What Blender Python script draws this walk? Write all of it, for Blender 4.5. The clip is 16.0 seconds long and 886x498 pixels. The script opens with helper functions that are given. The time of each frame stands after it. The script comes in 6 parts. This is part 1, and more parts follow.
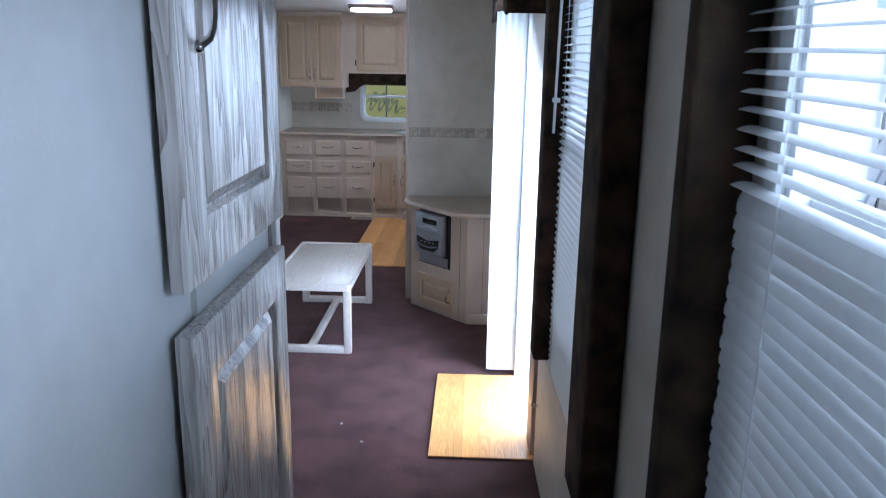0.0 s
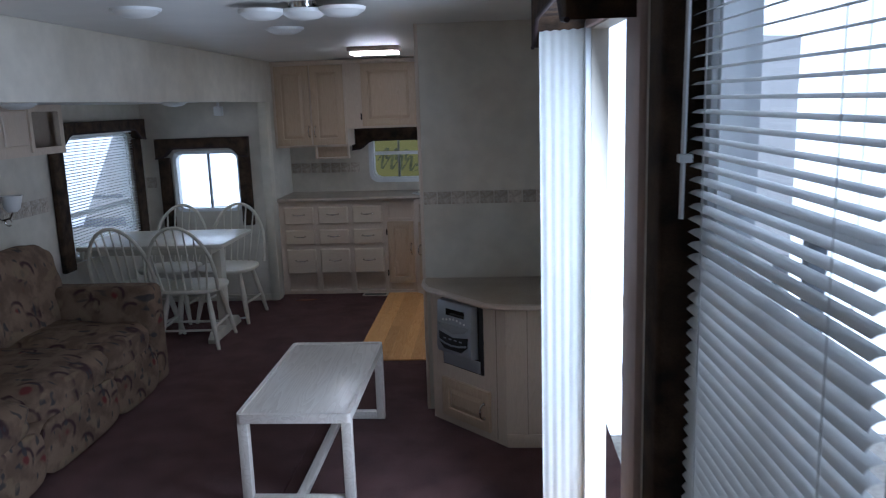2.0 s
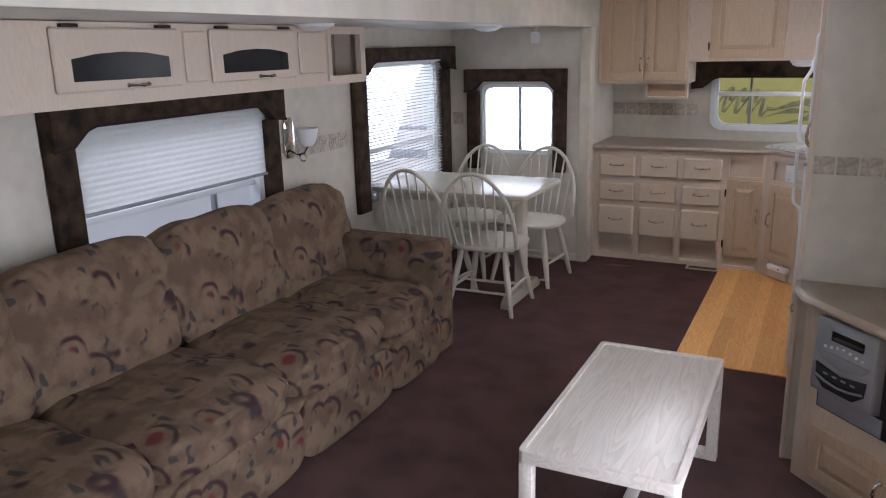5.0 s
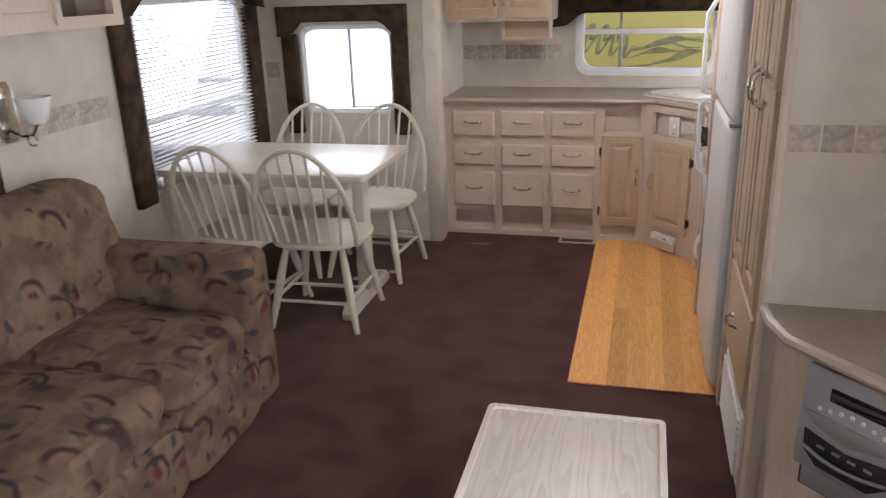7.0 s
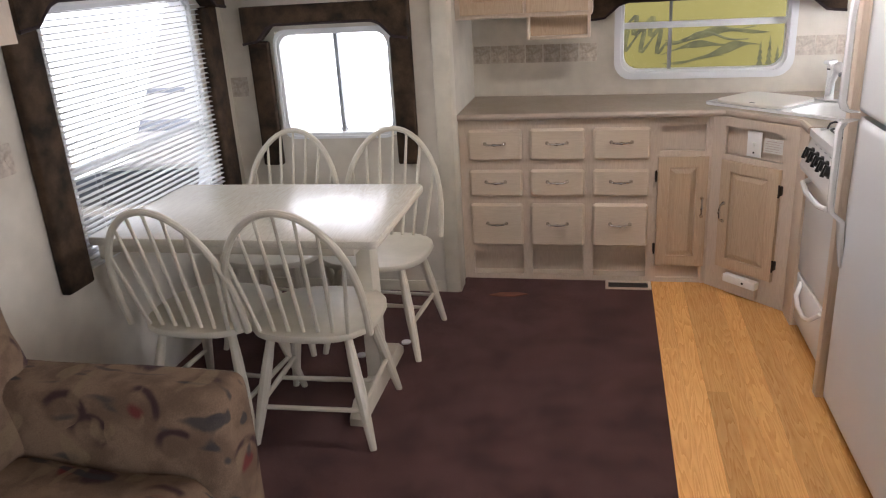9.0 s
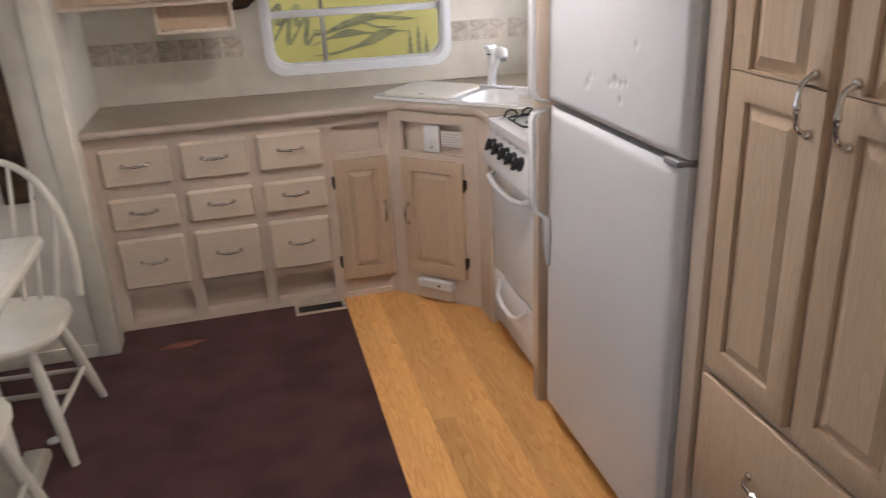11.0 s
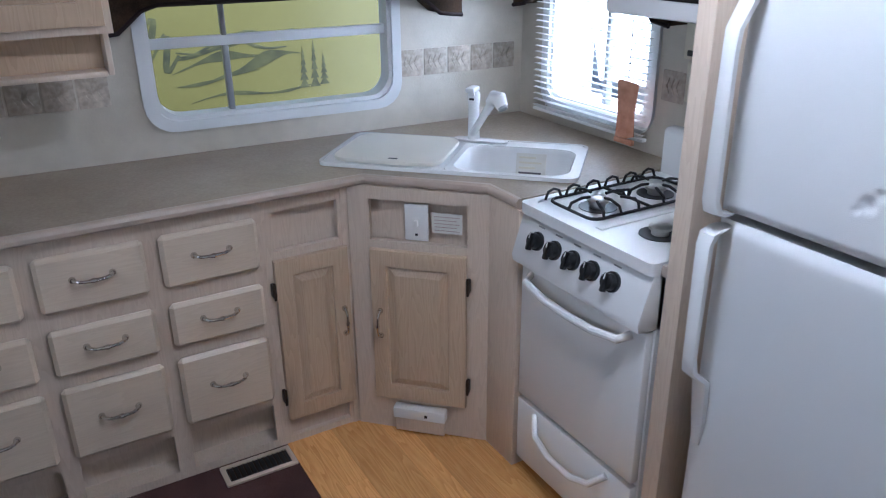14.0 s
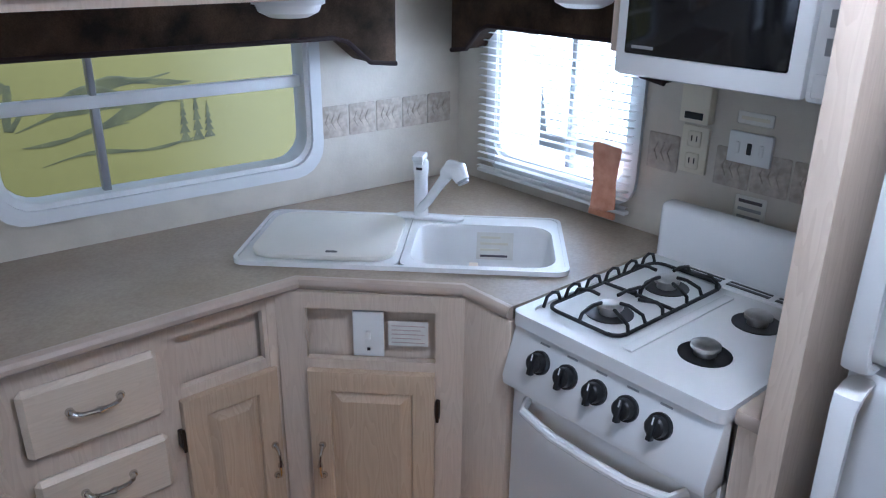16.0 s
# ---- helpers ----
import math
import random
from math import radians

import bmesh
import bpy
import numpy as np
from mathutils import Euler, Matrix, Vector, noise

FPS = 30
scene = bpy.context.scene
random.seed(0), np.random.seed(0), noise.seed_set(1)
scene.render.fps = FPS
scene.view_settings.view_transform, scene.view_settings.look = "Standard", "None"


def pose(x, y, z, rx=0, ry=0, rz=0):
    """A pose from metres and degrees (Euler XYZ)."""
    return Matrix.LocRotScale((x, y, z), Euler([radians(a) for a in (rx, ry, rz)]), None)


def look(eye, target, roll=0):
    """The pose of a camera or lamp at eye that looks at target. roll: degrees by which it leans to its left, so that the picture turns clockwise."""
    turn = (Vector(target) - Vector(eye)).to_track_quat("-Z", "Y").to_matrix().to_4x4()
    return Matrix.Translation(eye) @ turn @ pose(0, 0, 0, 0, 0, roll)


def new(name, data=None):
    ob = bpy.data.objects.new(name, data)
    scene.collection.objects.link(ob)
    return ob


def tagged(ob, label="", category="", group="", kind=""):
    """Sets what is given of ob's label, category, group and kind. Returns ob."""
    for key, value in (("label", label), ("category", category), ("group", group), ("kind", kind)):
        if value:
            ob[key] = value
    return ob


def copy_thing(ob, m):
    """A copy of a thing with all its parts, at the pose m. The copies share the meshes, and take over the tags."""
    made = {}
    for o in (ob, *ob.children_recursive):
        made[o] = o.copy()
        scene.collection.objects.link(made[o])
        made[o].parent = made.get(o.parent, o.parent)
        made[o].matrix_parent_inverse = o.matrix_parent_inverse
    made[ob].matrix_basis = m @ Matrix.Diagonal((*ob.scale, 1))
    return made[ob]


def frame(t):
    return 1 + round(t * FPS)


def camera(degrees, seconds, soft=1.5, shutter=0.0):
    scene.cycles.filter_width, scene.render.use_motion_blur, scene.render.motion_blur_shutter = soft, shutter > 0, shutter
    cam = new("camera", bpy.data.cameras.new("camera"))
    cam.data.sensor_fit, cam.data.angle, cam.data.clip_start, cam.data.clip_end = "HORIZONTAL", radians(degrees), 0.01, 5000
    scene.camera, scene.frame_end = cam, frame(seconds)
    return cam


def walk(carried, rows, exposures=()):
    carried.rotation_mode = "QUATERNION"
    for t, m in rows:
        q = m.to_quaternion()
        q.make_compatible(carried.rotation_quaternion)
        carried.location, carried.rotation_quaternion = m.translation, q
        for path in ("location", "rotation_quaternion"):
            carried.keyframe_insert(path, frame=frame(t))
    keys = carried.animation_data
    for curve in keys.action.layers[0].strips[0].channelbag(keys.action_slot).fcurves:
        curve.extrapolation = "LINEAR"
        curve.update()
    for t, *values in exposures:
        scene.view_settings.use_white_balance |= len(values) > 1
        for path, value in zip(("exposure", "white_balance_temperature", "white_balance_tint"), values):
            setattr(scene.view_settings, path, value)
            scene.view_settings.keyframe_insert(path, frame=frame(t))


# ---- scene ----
cam = camera(60.0, 16.0, soft=1.1, shutter=0.3)
PATH = [
    (0, (-0.016, -0.403, 1.76), (-0.086, 1.531, 1.259), 0.9),
    (0.5, (-0.07, -0.231, 1.775), (-0.131, 1.726, 1.363), 2.4),
    (1, (-0.099, 0.073, 1.808), (-0.135, 2.045, 1.478), 0.3),
    (1.5, (-0.128, 0.353, 1.771), (-0.142, 2.322, 1.421), -1.0),
    (2, (-0.083, 0.791, 1.717), (-0.215, 2.751, 1.343), -1.9),
    (2.5, (-0.121, 0.89, 1.729), (-0.338, 2.843, 1.357), -0.7),
    (3, (-0.181, 1.055, 1.728), (-0.561, 2.977, 1.324), 0.5),
    (3.5, (-0.231, 1.308, 1.708), (-0.91, 3.137, 1.272), 0.9),
    (3.7, (-0.224, 1.386, 1.728), (-1.064, 3.143, 1.276), 0.2),
    (5.8, (-0.511, 2.194, 1.642), (-1.369, 3.913, 1.088), -2.1),
    (6, (-0.496, 2.339, 1.643), (-1.339, 4.061, 1.072), -2.7),
    (6.5, (-0.567, 2.651, 1.601), (-1.312, 4.401, 0.982), -3.6),
    (7, (-0.81, 2.879, 1.607), (-1.296, 4.703, 0.947), -1.9),
    (7.5, (-0.932, 3.128, 1.616), (-1.292, 4.984, 0.963), -1.7),
    (8, (-1.098, 3.384, 1.632), (-1.495, 5.234, 0.983), -2.4),
    (8.2, (-1.155, 3.474, 1.631), (-1.584, 5.316, 0.979), -3.3),
    (10.3, (-1.346, 4.197, 1.559), (-1.48, 6.056, 0.835), -5.3),
    (10.5, (-1.338, 4.226, 1.566), (-1.331, 6.087, 0.833), -5.0),
    (11, (-1.37, 4.356, 1.557), (-0.931, 6.158, 0.807), -2.9),
    (11.5, (-1.525, 4.485, 1.583), (-0.765, 6.166, 0.811), -1.2),
    (12, (-1.533, 4.675, 1.584), (-0.694, 6.314, 0.802), -1.0),
    (12.5, (-1.551, 4.886, 1.611), (-0.714, 6.523, 0.824), -0.4),
    (13, (-1.597, 5.109, 1.612), (-0.757, 6.747, 0.83), -0.3),
    (13.5, (-1.703, 5.377, 1.617), (-0.789, 6.971, 0.826), 0.1),
    (14, (-1.656, 5.564, 1.609), (-0.736, 7.157, 0.825), -0.6),
    (14.5, (-1.579, 5.73, 1.618), (-0.649, 7.315, 0.827), -1.2),
    (15, (-1.482, 5.884, 1.612), (-0.527, 7.459, 0.834), -1.7),
    (15.5, (-1.492, 6.027, 1.602), (-0.416, 7.54, 0.857), -0.9),
    (16, (-1.564, 6.154, 1.634), (-0.347, 7.558, 0.894), 0.6),
]
EXPOSURES = [
    (0.0, -0.05, 4850, 10), (0.5, -0.4, 4950, 10), (1.0, -0.4, 5050, 10), (2.0, -1.12, 5000, 10), (3.7, -1.08, 5400, 12),
    (5.8, 0.40, 6000, 18), (8.2, 0.38, 6350, 18), (10.5, 0.32, 6300, 18), (12.5, 0.28, 6000, 15), (13.5, 0.18, 5200, 12), (14.5, 0.0, 4900, 12), (16.0, 0.03, 4850, 12),
]
walk(cam, [(t, look(eye, target, roll)) for t, eye, target, roll in PATH], EXPOSURES)

# ---- world and large lights ----
world = bpy.data.worlds.new("sky")
scene.world = world
world.use_nodes = True
wn = world.node_tree
sky = wn.nodes.new("ShaderNodeTexSky")
sky.sky_type, sky.sun_disc, sky.sun_elevation, sky.sun_rotation = "NISHITA", False, radians(58), radians(162)
wn.links.new(sky.outputs[0], wn.nodes["Background"].inputs[0])
wn.nodes["Background"].inputs[1].default_value = 0.15
sun = new("sun", bpy.data.lights.new("sun", "SUN"))
sun.data.energy, sun.data.angle, sun.data.color = 5.0, radians(0.6), (1.0, 0.96, 0.9)
sun.matrix_world = look((1.5, -4.7, 8.0), (0, 0, 0))


def window_light(x, y, z, tx, ty, tz, w, h, power):
    """Sky light that enters by an opening."""
    lamp = new("window_light", bpy.data.lights.new("window_light", "AREA"))
    lamp.data.shape, lamp.data.size, lamp.data.size_y, lamp.data.energy = "RECTANGLE", w, h, power
    lamp.data.color = (0.92, 0.96, 1.0)
    lamp.matrix_world = look((x, y, z), (tx, ty, tz))
    return lamp


# ---- materials ----
def mat(name, base, rough=0.6, metal=0.0, noise_scale=0.0, noise_amount=0.0, bump=0.0, bump_scale=200.0, second=None, stretch=(1, 1, 1), fine=0.0, fine_scale=60.0, spec=0.5, per_object=0.0, detail=5.0):
    """Principled material in object space: two scales of colour variation, and fine relief."""
    m = bpy.data.materials.new(name)
    m.use_nodes = True
    nt = m.node_tree
    n, l = nt.nodes, nt.links
    b = n["Principled BSDF"]
    b.inputs["Roughness"].default_value, b.inputs["Metallic"].default_value = rough, metal
    b.inputs["Specular IOR Level"].default_value = spec
    b.inputs["Base Color"].default_value = (*base, 1)
    co = n.new("ShaderNodeTexCoord")
    mp = n.new("ShaderNodeMapping")
    mp.inputs["Scale"].default_value = stretch
    l.new(co.outputs["Object"], mp.inputs[0])
    last = None
    if noise_scale:
        tx = n.new("ShaderNodeTexNoise")
        tx.inputs["Scale"].default_value, tx.inputs["Detail"].default_value = noise_scale, detail
        l.new(mp.outputs[0], tx.inputs[0])
        rp = n.new("ShaderNodeValToRGB")
        rp.color_ramp.elements[0].position, rp.color_ramp.elements[1].position = 0.35, 0.65
        dark = second or tuple(c * (1 - noise_amount) for c in base)
        rp.color_ramp.elements[0].color, rp.color_ramp.elements[1].color = (*dark, 1), (*base, 1)
        l.new(tx.outputs[0], rp.inputs[0])
        last = rp.outputs[0]
        if fine:
            t2 = n.new("ShaderNodeTexNoise")
            t2.inputs["Scale"].default_value, t2.inputs["Detail"].default_value = fine_scale, 4
            l.new(mp.outputs[0], t2.inputs[0])
            r2 = n.new("ShaderNodeMapRange")
            r2.inputs[1].default_value, r2.inputs[2].default_value = 0.3, 0.7
            r2.inputs[3].default_value, r2.inputs[4].default_value = 1 - fine, 1.0
            l.new(t2.outputs[0], r2.inputs[0])
            mx = n.new("ShaderNodeMix")
            mx.data_type, mx.blend_type = "RGBA", "MULTIPLY"
            mx.inputs[0].default_value = 1
            l.new(last, mx.inputs[6])
            l.new(r2.outputs[0], mx.inputs[7])
            last = mx.outputs[2]
        if per_object:
            oi = n.new("ShaderNodeObjectInfo")
            r3 = n.new("ShaderNodeMapRange")
            r3.inputs[3].default_value, r3.inputs[4].default_value = 1 - per_object, 1 + per_object * 0.4
            l.new(oi.outputs["Random"], r3.inputs[0])
            m3 = n.new("ShaderNodeMix")
            m3.data_type, m3.blend_type = "RGBA", "MULTIPLY"
            m3.inputs[0].default_value = 1
            l.new(last, m3.inputs[6])
            l.new(r3.outputs[0], m3.inputs[7])
            last = m3.outputs[2]
        l.new(last, b.inputs["Base Color"])
    if bump:
        t4 = n.new("ShaderNodeTexNoise")
        t4.inputs["Scale"].default_value, t4.inputs["Detail"].default_value = bump_scale, 3
        l.new(mp.outputs[0], t4.inputs[0])
        bp = n.new("ShaderNodeBump")
        bp.inputs["Strength"].default_value, bp.inputs["Distance"].default_value = bump, 0.004
        l.new(t4.outputs[0], bp.inputs["Height"])
        l.new(bp.outputs[0], b.inputs["Normal"])
    return m


def wood(name, light, dark, rough, stretch, scale=6.0, per_object=0.12, relief=0.08):
    """Wood with cathedral grain: warped bands drawn out along one axis, with fine pores."""
    m = mat(name, light, rough)
    n, l = m.node_tree.nodes, m.node_tree.links
    b = n["Principled BSDF"]
    mp = n["Mapping"]
    mp.inputs["Scale"].default_value = stretch
    oi = n.new("ShaderNodeObjectInfo")
    sh = n.new("ShaderNodeVectorMath")
    sh.operation = "SCALE"
    sh.inputs[0].default_value = (3.1, 5.7, 2.3)
    l.new(oi.outputs["Random"], sh.inputs["Scale"])
    ad = n.new("ShaderNodeVectorMath")
    l.new(mp.outputs[0], ad.inputs[0])
    l.new(sh.outputs[0], ad.inputs[1])
    big = n.new("ShaderNodeTexNoise")
    big.inputs["Scale"].default_value, big.inputs["Detail"].default_value = scale, 2
    l.new(ad.outputs[0], big.inputs[0])
    mul = n.new("ShaderNodeMath")
    mul.operation = "MULTIPLY"
    mul.inputs[1].default_value = 14
    l.new(big.outputs[0], mul.inputs[0])
    fr = n.new("ShaderNodeMath")
    fr.operation = "FRACT"
    l.new(mul.outputs[0], fr.inputs[0])
    fine = n.new("ShaderNodeTexNoise")
    fine.inputs["Scale"].default_value, fine.inputs["Detail"].default_value = scale * 14, 4
    l.new(ad.outputs[0], fine.inputs[0])
    mx = n.new("ShaderNodeMath")
    mx.operation = "MULTIPLY"
    l.new(fr.outputs[0], mx.inputs[0])
    l.new(fine.outputs[0], mx.inputs[1])
    rp = n.new("ShaderNodeValToRGB")
    rp.color_ramp.elements[0].position, rp.color_ramp.elements[1].position = 0.05, 0.6
    rp.color_ramp.elements[0].color, rp.color_ramp.elements[1].color = (*light, 1), (*dark, 1)
    l.new(mx.outputs[0], rp.inputs[0])
    r3 = n.new("ShaderNodeMapRange")
    r3.inputs[3].default_value, r3.inputs[4].default_value = 1 - per_object, 1 + per_object * 0.5
    l.new(oi.outputs["Random"], r3.inputs[0])
    m3 = n.new("ShaderNodeMix")
    m3.data_type, m3.blend_type = "RGBA", "MULTIPLY"
    m3.inputs[0].default_value = 1
    l.new(rp.outputs[0], m3.inputs[6])
    l.new(r3.outputs[0], m3.inputs[7])
    l.new(m3.outputs[2], b.inputs["Base Color"])
    bp = n.new("ShaderNodeBump")
    bp.inputs["Strength"].default_value, bp.inputs["Distance"].default_value, bp.invert = relief, 0.003, True
    l.new(mx.outputs[0], bp.inputs["Height"])
    l.new(bp.outputs[0], b.inputs["Normal"])
    return m


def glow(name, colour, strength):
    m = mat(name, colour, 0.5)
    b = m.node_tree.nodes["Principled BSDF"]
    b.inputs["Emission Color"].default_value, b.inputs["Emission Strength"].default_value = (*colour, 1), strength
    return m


def clear(name, tint=(1, 1, 1), rough=0.0):
    m = mat(name, tint, rough)
    b = m.node_tree.nodes["Principled BSDF"]
    b.inputs["Transmission Weight"].default_value, b.inputs["IOR"].default_value = 1.0, 1.1
    return m


M_WALL = mat("wall_vinyl", (0.66, 0.61, 0.52), 0.55, noise_scale=2.2, second=(0.56, 0.51, 0.42), fine=0.12, fine_scale=11, bump=0.15, bump_scale=140)
M_HALL = mat("hall_vinyl", (0.60, 0.60, 0.58), 0.5, noise_scale=3.0, second=(0.54, 0.53, 0.50), fine=0.06, fine_scale=20, bump=0.12, bump_scale=140)
M_CEIL = mat("ceiling_vinyl", (0.70, 0.68, 0.64), 0.5, noise_scale=4, noise_amount=0.06, bump=0.2, bump_scale=90)
M_SLIDE_CEIL = mat("slide_ceiling_vinyl", (0.72, 0.71, 0.68), 0.35, noise_scale=4, noise_amount=0.05, bump=0.1, bump_scale=90)
M_TILE = mat("border_print", (0.61, 0.54, 0.45), 0.5, noise_scale=40, second=(0.46, 0.39, 0.31), fine=0.2, fine_scale=90, per_object=0.25)
M_CARPET = mat("carpet_pile", (0.122, 0.057, 0.051), 0.95, noise_scale=5.0, second=(0.056, 0.026, 0.024), fine=0.42, fine_scale=190, detail=8.0, bump=0.9, bump_scale=420, spec=0.15)
M_CAB = wood("pickled_maple", (0.58, 0.44, 0.30), (0.51, 0.375, 0.25), 0.40, (7, 7, 0.7), 2.6, 0.07, 0.03)
M_CABX = wood("pickled_maple_across", (0.67, 0.56, 0.43), (0.62, 0.51, 0.385), 0.42, (0.8, 9, 9), 2.6, 0.05, 0.02)
M_CABFRAME = wood("pickled_maple_frame", (0.65, 0.54, 0.43), (0.59, 0.48, 0.375), 0.45, (7, 7, 0.8), 2.6, 0.05, 0.03)
M_DARKCAB = mat("cabinet_inside", (0.30, 0.23, 0.17), 0.7, noise_scale=6, noise_amount=0.25)
M_COUNTER = mat("laminate_worktop", (0.40, 0.33, 0.25), 0.42, noise_scale=5, second=(0.34, 0.27, 0.19), fine=0.2, fine_scale=120, bump=0.05, bump_scale=300)
M_COUNTEREDGE = mat("worktop_edge", (0.50, 0.41, 0.33), 0.4, noise_scale=12, noise_amount=0.12)
M_PLANK = wood("oak_plank", (0.86, 0.465, 0.16), (0.70, 0.325, 0.095), 0.22, (10, 0.9, 10), 1.6, 0.24)
M_WHITE = mat("white_enamel", (0.80, 0.80, 0.79), 0.22, noise_scale=3, noise_amount=0.03)
M_FRIDGE = mat("fridge_enamel", (0.68, 0.685, 0.69), 0.33, noise_scale=3, noise_amount=0.04, bump=0.12, bump_scale=520)
M_FRIDGESIDE = mat("fridge_side_grey", (0.10, 0.095, 0.09), 0.5, noise_scale=8, noise_amount=0.2)
M_PLASTIC = mat("white_plastic", (0.78, 0.78, 0.76), 0.4, noise_scale=6, noise_amount=0.04)
M_COVER = mat("cream_plastic", (0.74, 0.71, 0.63), 0.4, noise_scale=5, noise_amount=0.05)
M_SILVER = mat("silver_plastic", (0.40, 0.42, 0.45), 0.3, 0.5, noise_scale=8, noise_amount=0.1)
M_IVORY = mat("ivory_plastic", (0.68, 0.63, 0.50), 0.45, noise_scale=6, noise_amount=0.06)
M_BLACK = mat("black_plastic", (0.012, 0.012, 0.013), 0.35, noise_scale=20, noise_amount=0.3)
M_BLACKGLASS = mat("black_glass", (0.008, 0.008, 0.009), 0.08)
M_IRON = mat("black_iron", (0.014, 0.014, 0.014), 0.5, noise_scale=60, noise_amount=0.4)
M_NICKEL = mat("polished_nickel", (0.66, 0.64, 0.61), 0.14, 1.0, noise_scale=30, noise_amount=0.12)
M_BURNER = mat("burner_metal", (0.62, 0.60, 0.57), 0.35, 1.0, noise_scale=30, noise_amount=0.3)
M_ALU = mat("white_window_frame", (0.74, 0.75, 0.75), 0.35, noise_scale=8, noise_amount=0.06)
M_GREYALU = mat("grey_aluminium", (0.35, 0.36, 0.37), 0.4, 0.6, noise_scale=8, noise_amount=0.1)
M_GLASS = clear("window_glass")
M_VALANCE = mat("valance_fabric", (0.085, 0.052, 0.030), 0.9, noise_scale=13, second=(0.022, 0.015, 0.011), fine=0.35, fine_scale=300, bump=0.4, bump_scale=500, spec=0.2)
M_VALTRIM = mat("valance_welt", (0.022, 0.009, 0.009), 0.85, noise_scale=40, noise_amount=0.3)
M_PAINTED = mat("cream_painted_wood", (0.62, 0.57, 0.46), 0.4, noise_scale=12, noise_amount=0.10, bump=0.05, bump_scale=200)
M_TABLETOP = wood("whitewashed_oak_top", (0.66, 0.62, 0.52), (0.56, 0.51, 0.41), 0.25, (9, 0.9, 9), 2.4, 0.03)
M_COFFEE = wood("whitewashed_oak", (0.70, 0.64, 0.57), (0.59, 0.52, 0.45), 0.35, (4.6, 0.5, 4.6), 2.0, 0.03, 0.25)
M_OAKDOOR = wood("grey_pickled_oak", (0.64, 0.60, 0.55), (0.31, 0.265, 0.225), 0.20, (7, 7, 0.5), 2.4, 0.05, 0.35)
M_GREEN = mat("leaf_green", (0.10, 0.19, 0.05), 0.6, noise_scale=8, noise_amount=0.5)
M_BARK = mat("bark", (0.12, 0.09, 0.06), 0.9, noise_scale=12, noise_amount=0.4)
M_GRAVEL = mat("gravel", (0.42, 0.40, 0.37), 0.9, noise_scale=0.8, second=(0.24, 0.23, 0.20), fine=0.4, fine_scale=30, bump=0.6, bump_scale=40)
M_TRAILER = mat("white_trailer_skin", (0.80, 0.80, 0.80), 0.35, noise_scale=0.7, noise_amount=0.06)
M_YELLOW = mat("yellow_trailer_skin", (0.29, 0.265, 0.085), 0.4, noise_scale=0.9, second=(0.24, 0.22, 0.07), fine=0.05, fine_scale=30)
M_DECALFILL = mat("pale_grey_decal", (0.075, 0.08, 0.045), 0.5, noise_scale=10, second=(0.14, 0.14, 0.06))
M_DECAL = mat("grey_decal", (0.07, 0.075, 0.045), 0.5, noise_scale=14, second=(0.16, 0.16, 0.07))
M_TINT = mat("dark_tinted_glass", (0.02, 0.022, 0.024), 0.1)
M_SHADE = mat("pleated_shade", (0.62, 0.62, 0.58), 0.85, noise_scale=12, noise_amount=0.06)
M_FROST = mat("frosted_glass", (0.80, 0.79, 0.76), 0.3, noise_scale=5, noise_amount=0.05)
M_CARPET.node_tree.nodes["Principled BSDF"].inputs["Sheen Weight"].default_value = 0.22
M_CARPET.node_tree.nodes["Principled BSDF"].inputs["Sheen Tint"].default_value = (0.75, 0.5, 0.48, 1)


def curtain_cloth(name, share, white=0.82):
    m = mat(name, (white, white, white * 0.98), 0.8, noise_scale=40, noise_amount=0.05)
    n, l = m.node_tree.nodes, m.node_tree.links
    tr, mx = n.new("ShaderNodeBsdfTranslucent"), n.new("ShaderNodeMixShader")
    tr.inputs[0].default_value = (0.85, 0.85, 0.82, 1)
    mx.inputs[0].default_value = share
    l.new(n["Principled BSDF"].outputs[0], mx.inputs[1])
    l.new(tr.outputs[0], mx.inputs[2])
    l.new(mx.outputs[0], n["Material Output"].inputs[0])
    return m


M_CURTAIN = curtain_cloth("curtain_cloth", 0.5, 0.92)
M_BLIND = curtain_cloth("blind_vinyl", 0.05)
M_PLEAT = curtain_cloth("pleated_cloth", 0.4)
M_BRIGHT = glow("glowing_door_panel", (0.97, 0.98, 1.0), 3.2)
M_LIT = glow("lit_diffuser", (1.0, 0.96, 0.91), 70.0)
M_PINK = mat("pinkish_trim", (0.52, 0.40, 0.36), 0.5, noise_scale=10, noise_amount=0.15)
M_PAPER = mat("paper_label", (0.72, 0.70, 0.64), 0.7, noise_scale=30, noise_amount=0.08)
M_INK = mat("label_ink", (0.10, 0.09, 0.10), 0.7)
M_AMBER = mat("amber_vinyl", (0.62, 0.30, 0.18), 0.4, noise_scale=30, second=(0.48, 0.20, 0.10))
M_BRASS = mat("dark_hinge", (0.06, 0.045, 0.035), 0.4, 0.8, noise_scale=30, noise_amount=0.2)
M_RUST = mat("rust_leaf", (0.30, 0.11, 0.06), 0.8, noise_scale=14, noise_amount=0.4)


